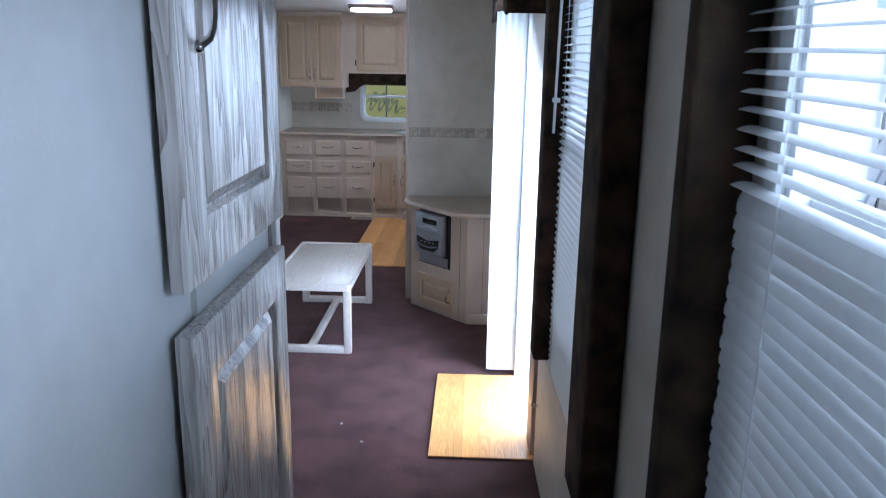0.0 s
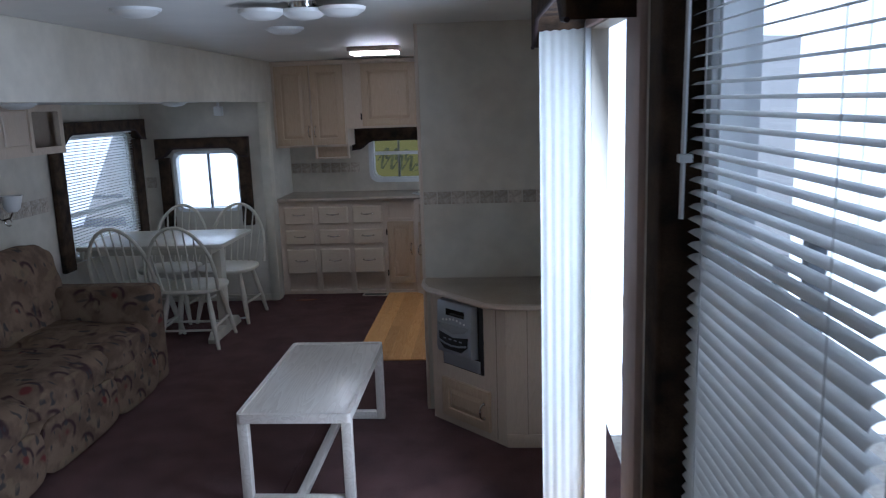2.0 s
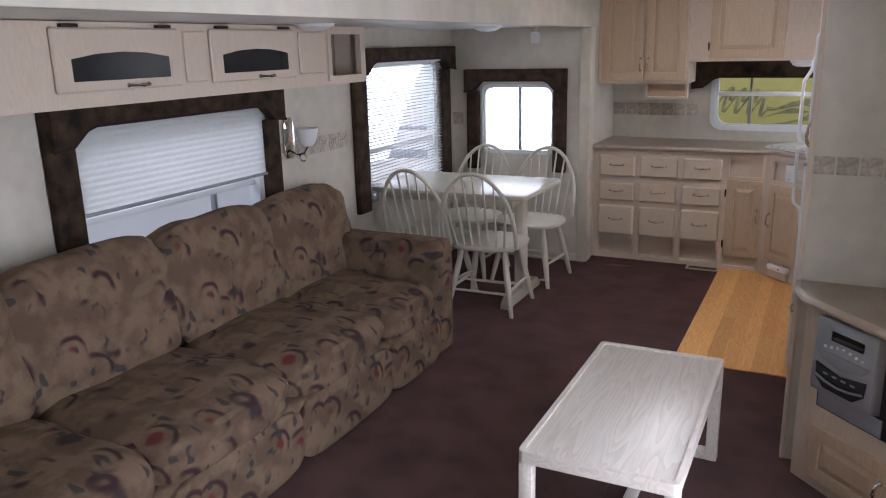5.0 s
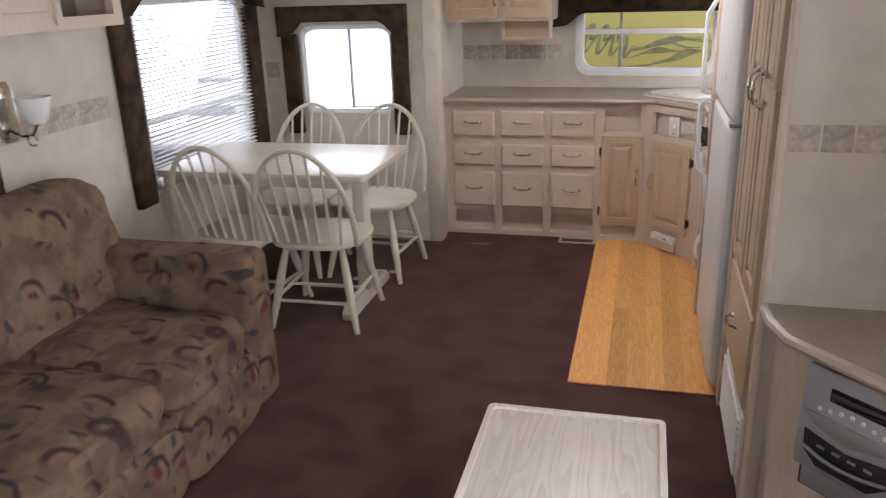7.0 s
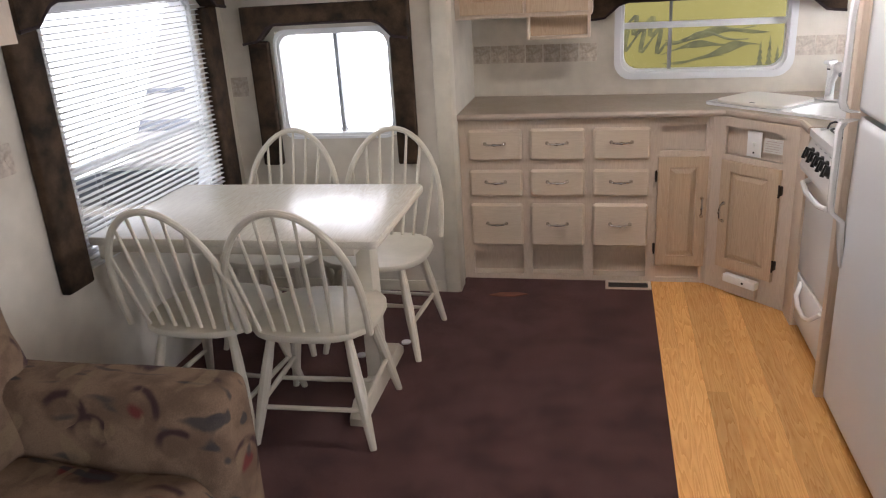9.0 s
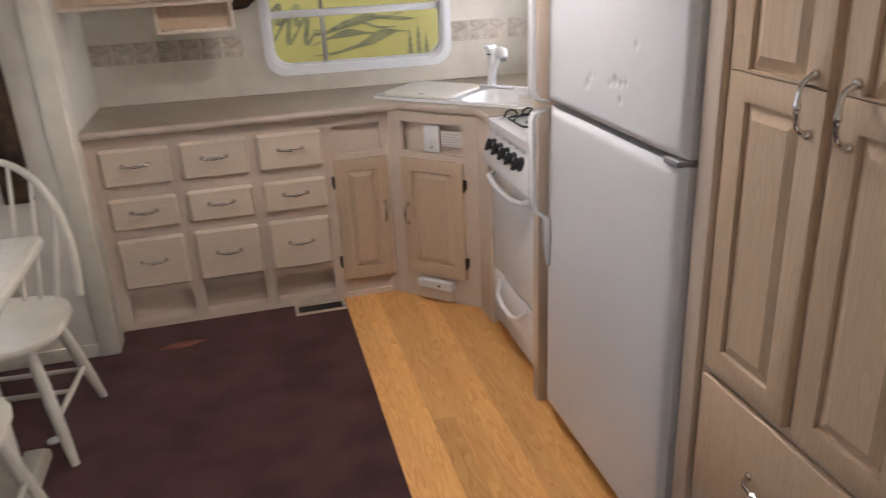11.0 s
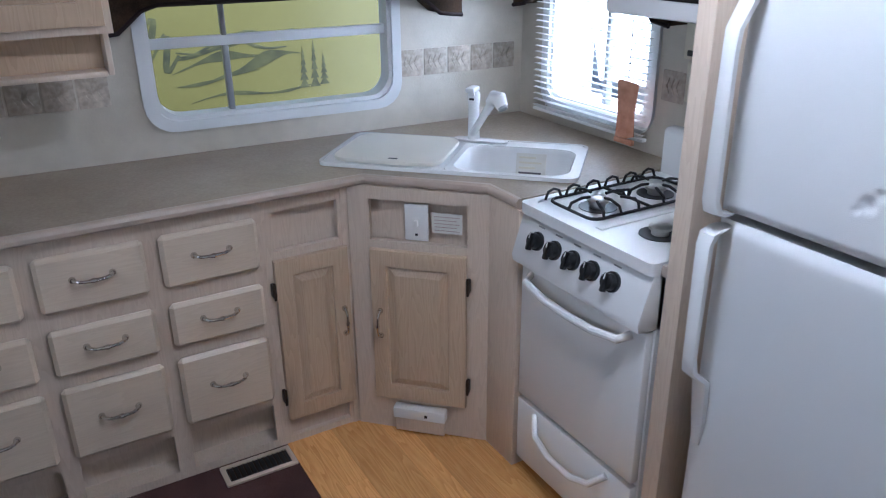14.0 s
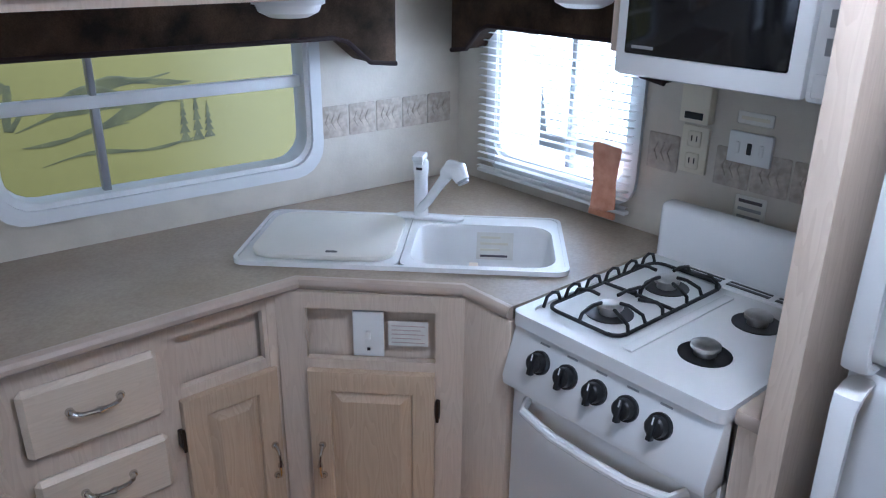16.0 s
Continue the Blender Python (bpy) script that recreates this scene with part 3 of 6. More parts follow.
c = thing("base_cabinet", "pale washed maple base cabinet with one raised-panel door", "cabinet", pose(-0.92, FACE, 0))
X = -0.92
face_frame(c, -1.0668 - X, -0.80 - X, 0.0, 0.875, 0.0, [(-1.035 - X, -0.79 - X - 0.035, 0.70, 0.83), (-1.035 - X, -0.825 - X, 0.03, 0.09)])
part("recess", bx(-1.055 - X, -0.81 - X, 0.042, 0.05, 0.67, 0.86), M_CABFRAME, c, "recessed wood panel")
part("toe_recess", bx(-1.035 - X, -0.825 - X, 0.02, 0.03, 0.02, 0.10), M_CABFRAME, c, "recessed wood panel")
part("corner_post", bx(-0.815 - X, -0.782 - X, -0.004, 0.03, 0.0, 0.875, 0.003), M_CABFRAME, c)
d = raised_door(c, -1.045 - X, -0.805 - X, 0.105, 0.675, 0.0, M_CAB)
pull(d, -0.83 - X, -0.02, 0.42, 0.09, True)
hinge(c, -1.052 - X, 0.0, 0.58)
hinge(c, -1.052 - X, 0.0, 0.20)

# the angled sink cabinet
c = thing("corner_sink_cabinet", "angled washed maple sink cabinet with one raised-panel door", "cabinet", pose(-0.635, 7.485, 0, 0, 0, -45))
W = 0.215
face_frame(c, -W - 0.01, W + 0.01, 0.0, 0.875, 0.0, [(-0.155, 0.155, 0.70, 0.835)])
part("recess", bx(-0.18, 0.18, 0.036, 0.045, 0.67, 0.865), M_CABFRAME, c, "recessed wood panel")
d = raised_door(c, -0.155, 0.155, 0.135, 0.675, 0.0, M_CAB)
pull(d, -0.125, -0.02, 0.42, 0.09, True)
hinge(c, 0.162, 0.0, 0.58)
hinge(c, 0.162, 0.0, 0.22)
part("stile", bx(W - 0.004, W + 0.11, -0.002, 0.02, 0.0, 0.876, 0.003, m=pose(W + 0.01, 0, 0, 0, 0, -45) @ pose(-W - 0.01, 0, 0)), M_CABFRAME, c)
part("end_filler", bx(0.222, 0.245, 0.001, 0.22, 0.0, 0.874), M_CABFRAME, c, "", pose(0, 0, 0))
solid("corner_filler", bx(-0.478, -0.40, 7.180, 7.335, 0.0, 0.874, 0.003), M_CABFRAME, "washed maple filler between sink cabinet and cooker", "filler")
c2 = thing("light_switch_plate", "white plastic switch plate with a pilot lamp on the sink cabinet", "switch", pose(-0.635, 7.485, 0, 0, 0, -45))
part("plate", bx(-0.045, 0.03, 0.012, 0.02, 0.705, 0.825, 0.003), M_PLASTIC, c2)
part("toggle", bx(-0.013, -0.001, 0.0, 0.013, 0.755, 0.775, 0.002), M_PLASTIC, c2)
part("screw", bx(-0.011, -0.003, 0.009, 0.012, 0.722, 0.730, 0.001), M_BLACK, c2, "small dark screw")
w = thing("warning_label", "small white warning sticker with fine print", "sticker", pose(-0.635, 7.485, 0, 0, 0, -45))
part("paper", bx(0.04, 0.135, 0.0175, 0.0198, 0.735, 0.80), M_PAPER, w)
for k in range(5):
    part("print_line", bx(0.048, 0.128 - 0.01 * (k % 2), 0.0165, 0.0174, 0.743 + 0.011 * k, 0.745 + 0.011 * k), M_PINK, w)
v = thing("floor_level_vent", "small white plastic vent box at the foot of the sink cabinet", "vent", pose(-0.635, 7.485, 0, 0, 0, -45))
part("vent_body", bx(-0.09, 0.09, -0.04, -0.001, 0.075, 0.115, 0.005), M_PLASTIC, v)
part("vent_base", bx(-0.085, 0.085, -0.03, -0.001, 0.02, 0.074, 0.003), M_CABFRAME, v)
part("vent_knob", bx(0.02, 0.03, -0.044, -0.039, 0.09, 0.10, 0.001), M_BLACK, v)

# ---- worktop ----
def top_outline(e):
    return [(LX + 0.002, FACE - 0.03 + e), (-0.745, FACE - 0.03 + e), (-0.47 + e, 7.34), (-0.47 + e, 7.186), (KX - 0.002, 7.186), (KX - 0.002, BY - 0.002), (LX + 0.002, BACK - 0.002)]




def worktop():
    w = thing("worktop", "beige speckled laminate worktop with a rounded pale edge", "worktop", kind="")
    bm = B()
    m = Matrix.Translation((-0.405, 7.635, 0)) @ pose(0, 0, 0, 0, 0, -45)
    loops = [top_outline(0.004), [tuple((m @ Vector((x, y, 0))).xy) for x, y in rounded(0.80, 0.37, 0.04)]]
    for z in (0.876, 0.905):
        edges = []
        for o in loops:
            vs = [bm.verts.new((x, y, z)) for x, y in o]
            edges += [bm.edges.new((vs[k], vs[(k + 1) % len(vs)])) for k in range(len(vs))]
        bmesh.ops.triangle_fill(bm, use_beauty=True, use_dissolve=False, edges=edges)
    for o in loops:
        for (x, y), (u, v) in zip(o, o[1:] + o[:1]):
            bm.faces.new([bm.verts.new(p) for p in ((x, y, 0.876), (u, v, 0.876), (u, v, 0.905), (x, y, 0.905))])
    bmesh.ops.remove_doubles(bm, verts=bm.verts, dist=1e-5)
    bmesh.ops.recalc_face_normals(bm, faces=bm.faces)
    part("slab", bm, M_COUNTER, w, smooth=False)
    bm = B()
    pts = [Vector((x, y, 0.89)) for x, y in top_outline(0)[:4]]
    tube(bm, pts, 0.0165, 10)
    part("edge_strip", bm, M_COUNTEREDGE, w, "pale rounded edge")
    return w


worktop()

# ---- sink and tap ----
def sink():
    m = Matrix.Translation((-0.405, 7.635, 0.905)) @ pose(0, 0, 0, 0, 0, -45)
    s = thing("corner_sink", "white double-bowl sink with a cream cover over one bowl", "sink", m)
    w, d = 0.82, 0.39
    bm = B()
    outer, hole = rounded(w, d, 0.035), rounded(0.36, 0.29, 0.06, 0.20, -0.025)
    ring(bm, outer, rounded(w - 0.02, d - 0.02, 0.03), 0.0, 0.012)
    part("rim", bm, M_WHITE, s)
    bm = B()
    ring(bm, rounded(0.40, d - 0.022, 0.03, 0.20, 0), hole, 0.004, 0.0105)
    part("deck", bm, M_WHITE, s)
    bm = B()
    rows = [[bm.verts.new((x, y, z)) for x, y in rounded(0.36 - 2 * i, 0.29 - 2 * i, 0.06, 0.20, -0.025)] for i, z in ((0, 0.009), (0.008, -0.004), (0.022, -0.09), (0.05, -0.13))]
    for a, b in zip(rows, rows[1:]):
        for k in range(len(a)):
            bm.faces.new((a[k], b[k], b[(k + 1) % len(a)], a[(k + 1) % len(a)]))
    bm.faces.new(rows[-1])
    bmesh.ops.recalc_face_normals(bm, faces=bm.faces)
    bmesh.ops.reverse_faces(bm, faces=bm.faces)
    part("bowl", bm, M_WHITE, s, "white moulded bowl")
    part("second_deck", prism(B(), rounded(0.395, d - 0.022, 0.03, -0.20, 0), 0.003, 0.0095), M_WHITE, s)
    cov = solid("sink_cover", prism(B(), rounded(0.36, 0.32, 0.06, -0.195, -0.012), 0.0105, 0.024, bevel=0.004), M_COVER, "cream plastic cover over one sink bowl", "sink cover", m)
    part("finger_hole", prism(B(), rounded(0.03, 0.012, 0.005, -0.17, -0.145), 0.0238, 0.0246), M_FRIDGESIDE, cov, "dark finger slot")
    st = thing("sticker_in_sink", "pale paper label stuck on the bowl wall", "sticker", m @ pose(0.23, 0.101, -0.045, -14, 0, 0))
    part("paper", bx(-0.05, 0.05, -0.003, -0.001, -0.035, 0.04), M_PAPER, st)
    for k in range(4):
        part("print_line", bx(-0.04, 0.035 - 0.02 * (k % 2), -0.0045, -0.0032, -0.028 + 0.017 * k, -0.022 + 0.017 * k), M_INK if k == 0 else M_IVORY, st)
    tp = thing("kitchen_tap", "white single-lever kitchen tap with a pull-out spray spout", "tap", m @ pose(0.02, 0.165, 0.012, 0, 0, -8) @ Matrix.Diagonal((0.88, 0.88, 0.92, 1)))
    part("base_plate", prism(B(), rounded(0.22, 0.05, 0.024, 0.03, 0), 0.0, 0.008, bevel=0.003), M_WHITE, tp)
    part("body", lathe(B(), [(0.024, 0.006), (0.023, 0.03), (0.021, 0.13), (0.024, 0.15), (0.024, 0.175), (0.018, 0.185)], 20), M_WHITE, tp)
    part("lever", box(bx(-0.018, 0.018, -0.05, 0.018, 0.185, 0.203, 0.006), -0.012, 0.012, -0.03, -0.022, 0.172, 0.186, 0.002), M_WHITE, tp)
    part("lever_mark", bx(-0.01, 0.01, -0.0265, -0.0235, 0.155, 0.163, 0.001), M_BLACK, tp)
    part("spout", tube(B(), [(0.0, -0.012, 0.03), (0.035, -0.05, 0.07), (0.08, -0.075, 0.135), (0.11, -0.09, 0.175)], [0.014, 0.014, 0.015, 0.019], 14), M_WHITE, tp)
    part("spray_head", tube(B(), [(0.095, -0.083, 0.165), (0.115, -0.094, 0.185), (0.14, -0.11, 0.185), (0.155, -0.12, 0.16)], [0.020, 0.027, 0.028, 0.021], 14), M_WHITE, tp)
    part("nozzle", tube(B(), [(0.150, -0.116, 0.168), (0.159, -0.123, 0.153)], 0.017, 12), M_GREYALU, tp, "grey nozzle")


sink()


# ---- cooker ----
def cooker():
    # local: front looks along -y, x to the right; placed facing -x
    c = thing("gas_cooker", "white four-burner gas cooker with black knobs", "cooker", pose(-0.455, 6.925, 0, 0, 0, -90))
    h = 0.25
    part("body", box(bx(-h, h, 0.012, 0.55, 0.045, 0.872), -h + 0.02, h - 0.02, 0.04, 0.5, 0.0, 0.045), M_WHITE, c)
    part("oven_door", bx(-h + 0.003, h - 0.003, -0.014, 0.012, 0.285, 0.725, 0.006), M_WHITE, c)
    bm = B()
    tube(bm, [(-0.20, -0.014, 0.70), (-0.185, -0.045, 0.69), (-0.1, -0.05, 0.675), (0, -0.05, 0.672), (0.1, -0.05, 0.675), (0.185, -0.045, 0.69), (0.20, -0.014, 0.70)], 0.011, 10)
    part("door_handle", bm, M_WHITE, c)
    part("drawer", bx(-h + 0.003, h - 0.003, -0.014, 0.012, 0.05, 0.272, 0.006), M_WHITE, c)
    bm = B()
    tube(bm, [(-0.16, -0.014, 0.255), (-0.12, -0.04, 0.21), (-0.05, -0.045, 0.185), (0.05, -0.045, 0.185), (0.12, -0.04, 0.21), (0.16, -0.014, 0.255)], 0.010, 10)
    part("drawer_handle", bm, M_WHITE, c)
    # slanted control panel
    prof = [(0.03, 0.872), (-0.012, 0.872), (-0.05, 0.755), (-0.046, 0.735), (-0.02, 0.728), (0.03, 0.728)]
    part("control_panel", prism(B(), prof, -h, h, "x", 0.004), M_WHITE, c)
    ang = math.degrees(math.atan2(0.038, 0.117))
    for k in range(5):
        m = pose(-0.158 + 0.074 * k, -0.030, 0.818, 90 - ang, 0, 0)
        kn = part("knob", lathe(B(), [(0.026, -0.002), (0.026, 0.006), (0.021, 0.008), (0.020, 0.024), (0.016, 0.027)], 18), M_BLACK, c, "black control knob", m)
        part("grip", bx(-0.0055, 0.0055, -0.026, 0.021, 0.018, 0.033, 0.002), M_BLACK, kn)
        part("pointer", bx(-0.0015, 0.0015, 0.006, 0.020, 0.0325, 0.0336), M_PLASTIC, kn, "white pointer line")
        part("scale_mark", bx(-0.013, 0.013, 0.038, 0.042, -0.0012, 0.0008), M_GREYALU, c, "small grey print", m)
    # top
    bm = B()
    ring(bm, rounded(0.505, 0.52, 0.018, 0, 0.235), rounded(0.46, 0.44, 0.03, 0, 0.225), 0.874, 0.904)
    part("top_rim", bm, M_WHITE, c)
    part("hob", prism(B(), rounded(0.466, 0.446, 0.03, 0, 0.225), 0.874, 0.897), M_WHITE, c)
    part("ridge", bx(-0.004, 0.02, 0.03, 0.41, 0.895, 0.9015, 0.003), M_WHITE, c)
    part("backguard", bx(-0.252, 0.252, 0.49, 0.545, 0.88, 1.045, 0.018, 4), M_WHITE, c)
    for k in range(3):
        part("vent_slot", bx(-0.15 + 0.12 * k, -0.045 + 0.12 * k, 0.455, 0.468, 0.9035, 0.9055, 0.0005), M_BLACK, c, "dark vent slot")
        part("vent_slot", bx(-0.15 + 0.12 * k, -0.045 + 0.12 * k, 0.474, 0.482, 0.9035, 0.9055, 0.0005), M_BLACK, c)
    for x, y in ((-0.115, 0.135), (-0.115, 0.345), (0.115, 0.135), (0.115, 0.335)):
        m = pose(x, y, 0.897)
        br = part("burner", lathe(B(), [(0.022, 0.002), (0.022, 0.014), (0.029, 0.016), (0.029, 0.023), (0.025, 0.026), (0.012, 0.0275), (0.0006, 0.028)], 22), M_BURNER, c, "steel gas burner", m)
        part("bowl", lathe(B(), [(0.052, 0.0008), (0.052, 0.0025), (0.040, 0.0018), (0.03, 0.0012)], 22), M_BLACK, br, "black burner well")
    g = thing("pan_grate", "black iron pan grate over two burners", "grate", pose(-0.455, 6.925, 0, 0, 0, -90))
    bm = B()
    base = 0.907
    out = [(x, y, base) for x, y in rounded(0.19, 0.40, 0.03, -0.118, 0.24, 3)]
    tube(bm, out, 0.0045, 6, True)
    part("outer_bar", bm, M_IRON, g)
    for y0 in (0.135, 0.345):
        for dx, dy in ((1, 0), (-1, 0), (0, 1), (0, -1)):
            ex, ey = (0.095, 0.10)
            p = [(-0.118 + dx * 0.028, y0 + dy * 0.028, base + 0.024), (-0.118 + dx * ex * 0.55, y0 + dy * ey * 0.55, base + 0.026), (-0.118 + dx * ex * 0.9, y0 + dy * ey * 0.9, base + 0.018), (-0.118 + dx * ex, y0 + dy * ey, base)]
            part("finger", tube(B(), p, 0.0042, 6), M_IRON, g)
    for y in (0.06, 0.13, 0.2, 0.27, 0.34, 0.41):
        part("loop", tube(B(), [(-0.213, y - 0.028, base), (-0.213, y - 0.018, base + 0.022), (-0.213, y, base + 0.028), (-0.213, y + 0.018, base + 0.022), (-0.213, y + 0.028, base)], 0.004, 6), M_IRON, g)
    part("spine", tube(B(), [(-0.118, 0.245, base), (-0.118, 0.245, base + 0.02), (-0.118, 0.20, base + 0.025)], 0.0042, 6), M_IRON, g)
    for y in (0.075, 0.195, 0.285, 0.405):
        part("rib", tube(B(), [(-0.023, y, base), (-0.026, y, base + 0.018), (-0.040, y, base + 0.026), (-0.075, y + (0.02 if y in (0.075, 0.285) else -0.02), base + 0.026)], 0.0042, 6), M_IRON, g)
    part("cross_bar", tube(B(), [(-0.213, 0.24, base), (-0.118, 0.24, base + 0.001), (-0.023, 0.24, base)], 0.0042, 6), M_IRON, g)


cooker()
side = thing("filler_strip", "narrow washed maple filler with a worktop cap beside the cooker", "filler", pose(-0.44, 6.64, 0))
part("stile", bx(0, 0.55, -0.024, 0.026, 0.0, 0.872), M_CABFRAME, side, smooth=False)
part("cap", bx(-0.02, 0.57, -0.026, 0.028, 0.874, 0.905, 0.008), M_COUNTEREDGE, side, "pale worktop cap")
solid("fridge_side_panel", bx(-0.512, KX, 6.555, 6.60, 0.0, CEIL - 0.002, 0.002), M_CABFRAME, "tall pale washed maple panel between cooker and fridge", "panel")


# ---- fridge ----
def fridge():
    f = thing("fridge", "white two-door fridge freezer with dented freezer door", "fridge", pose(-0.508, 6.125, 0, 0, 0, -90))
    h = 0.372
    part("cabinet", bx(-h - 0.008, h, 0.065, 0.62, 0.04, 1.70, 0.004), M_FRIDGESIDE, f, "dark grey fridge body")
    part("plinth", bx(-h, h, 0.08, 0.6, 0.0, 0.04), M_BLACK, f)

    def door(name, z0, z1, dents):
        bm = B()
        nx = 150 if dents[1:] else 60
        nz = int(nx * (z1 - z0) / (2 * h))
        grid = []
        for k in range(nz + 1):
            row = []
            for i in range(nx + 1):
                u, v = i / nx, k / nz
                x, z = -h + 2 * h * u, z0 + (z1 - z0) * v
                e = min(x + h, h - x, (z - z0), (z1 - z))
                y = 0.014 * max(0.0, 1 - e / 0.022) ** 2
                y += 0.012 * max(0.0, (x - h + 0.12) / 0.12) ** 2
                for dx, dz, r, dep in dents:
                    q = ((x - dx) ** 2 + (z - dz) ** 2) / (r * r)
                    if q < 6:
                        y += dep * 0.9 * math.exp(-q) - dep * 0.14 * math.exp(-((q - 1.8) ** 2))
                row.append(bm.verts.new((x, y, z)))
            grid.append(row)
        for a, b in zip(grid, grid[1:]):
            for i in range(nx):
                bm.faces.new((a[i], a[i + 1], b[i + 1], b[i]))
        edge = [v for v in grid[0]] + [r[-1] for r in grid[1:]] + grid[-1][-2::-1] + [r[0] for r in grid[-2:0:-1]]
        back = [bm.verts.new((v.co.x, 0.062, v.co.z)) for v in edge]
        for i in range(len(edge)):
            j = (i + 1) % len(edge)
            bm.faces.new((edge[i], back[i], back[j], edge[j]))
        bm.faces.new(back)
        bmesh.ops.recalc_face_normals(bm, faces=bm.faces)
        return part(name, bm, M_FRIDGE, f, "white textured door")

    # local x = 6.125 - world y
    dents = [(-0.087, 1.192, 0.014, 0.007), (-0.070, 1.212, 0.010, 0.005), (-0.105, 1.178, 0.007, 0.004), (0.067, 1.22, 0.014, 0.007), (0.095, 1.215, 0.009, 0.005), (0.095, 1.177, 0.010, 0.005), (0.04, 1.21, 0.009, 0.004), (0.023, 1.422, 0.013, 0.006), (0.164, 1.315, 0.010, 0.005), (-0.04, 1.215, 0.008, 0.003), (0.124, 1.222, 0.008, 0.004)]
    up = door("freezer_door", 1.096, 1.69, dents)
    low = door("fridge_door", 0.045, 1.080, [(0.21, 0.52, 0.006, 0.004)])

    def handle(parent, pts, rad):
        bm = B()
        pts = [Vector(p) for p in pts]
        rings = []
        for p, (w, d) in zip(pts, rad):
            rings.append([bm.verts.new((p.x + a * w, p.y + b * d, p.z)) for a, b in ((-1, -0.6), (-0.6, -1), (0.6, -1), (1, -0.6), (1, 0.6), (0.6, 1), (-0.6, 1), (-1, 0.6))])
        for r, s in zip(rings, rings[1:]):
            for k in range(8):
                bm.faces.new((r[k], r[(k + 1) % 8], s[(k + 1) % 8], s[k]))
        bm.faces.new(rings[0][::-1])
        bm.faces.new(rings[-1])
        bmesh.ops.recalc_face_normals(bm, faces=bm.faces)
        return part("handle", bm, M_WHITE, parent, "long white moulded handle")

    x = -0.345
    handle(up, [(x, -0.018, 1.100), (x, -0.045, 1.109), (x, -0.055, 1.134), (x, -0.055, 1.40), (x, -0.052, 1.44), (x + 0.004, -0.02, 1.50), (x + 0.004, -0.008, 1.56), (x, 0.0, 1.60)], [(0.017, 0.02), (0.018, 0.012), (0.016, 0.010), (0.014, 0.009), (0.015, 0.010), (0.016, 0.011), (0.015, 0.010), (0.01, 0.006)])
    handle(low, [(x, -0.018, 1.076), (x, -0.045, 1.068), (x, -0.055, 1.046), (x, -0.055, 0.80), (x, -0.050, 0.765), (x + 0.004, -0.016, 0.735), (x + 0.004, -0.008, 0.64), (x, 0.0, 0.57)], [(0.017, 0.02), (0.018, 0.012), (0.016, 0.010), (0.014, 0.009), (0.016, 0.010), (0.017, 0.012), (0.015, 0.010), (0.01, 0.006)])
    part("hinge_plate", bx(h - 0.06, h - 0.004, -0.002, 0.06, 1.081, 1.095, 0.002), M_GREYALU, f, "grey middle hinge")


fridge()
ov = thing("cabinet_over_fridge", "washed maple cabinet above the fridge", "cabinet", pose(-0.46, 6.115, 0, 0, 0, -90))
part("body", bx(-0.435, 0.42, 0.0, 0.6, 1.74, CEIL - 0.003), M_CABFRAME, ov, smooth=False)
raised_door(ov, -0.41, -0.01, 1.76, 2.07, 0.0, M_CAB)
raised_door(ov, 0.01, 0.40, 1.76, 2.07, 0.0, M_CAB)


# ---- pantry ----
def pantry():
    p = thing("pantry_cupboard", "tall washed maple pantry with two panelled doors and a drawer", "cupboard", pose(-0.45, 5.315, 0, 0, 0, -90))
    # local x = 5.315 - world y
    part("edge_stile", bx(-0.428, -0.372, -0.02, -0.0004, 0.0, CEIL - 0.004, 0.003), M_CABFRAME, p)
    part("body", bx(-0.428, 0.356, 0.0, 0.55, 0.0, CEIL - 0.003), M_CABFRAME, p, smooth=False)
    for a, b, hx in ((-0.345, -0.082, -0.11), (-0.056, 0.207, -0.016)):
        d = raised_door(p, a, b, 0.655, 1.300, 0.0, M_CAB, name="door")
        e = raised_door(d, a, b, 1.3004, 1.98, 0.0, M_CAB, name="upper_panel", foot=0.006)
        for ch in list(e.children):
            ch.name = "raised_panel"
            ch.parent = d
        pull(d, hx, -0.021, 1.273, 0.10, True)
    dr = part("drawer", bx(-0.345, 0.215, -0.02, 0.0, 0.33, 0.632, 0.006), M_CAB, p)
    pull(dr, -0.10, -0.02, 0.49, 0.10)
    for x in (0.265,):
        part("stile_bead", bx(x - 0.004, x + 0.004, -0.004, 0.0, 0.0, CEIL - 0.01, 0.0015), M_CABFRAME, p)
    v = part("louvre_vent", bx(-0.30, 0.20, -0.012, -0.001, 0.045, 0.29, 0.004), M_PLASTIC, p, "white louvred furnace vent")
    for k in range(9):
        part("slat", bx(-0.28, 0.18, -0.022, -0.012, 0.065 + 0.024 * k, 0.080 + 0.024 * k, 0.002), M_PLASTIC, v)


pantry()


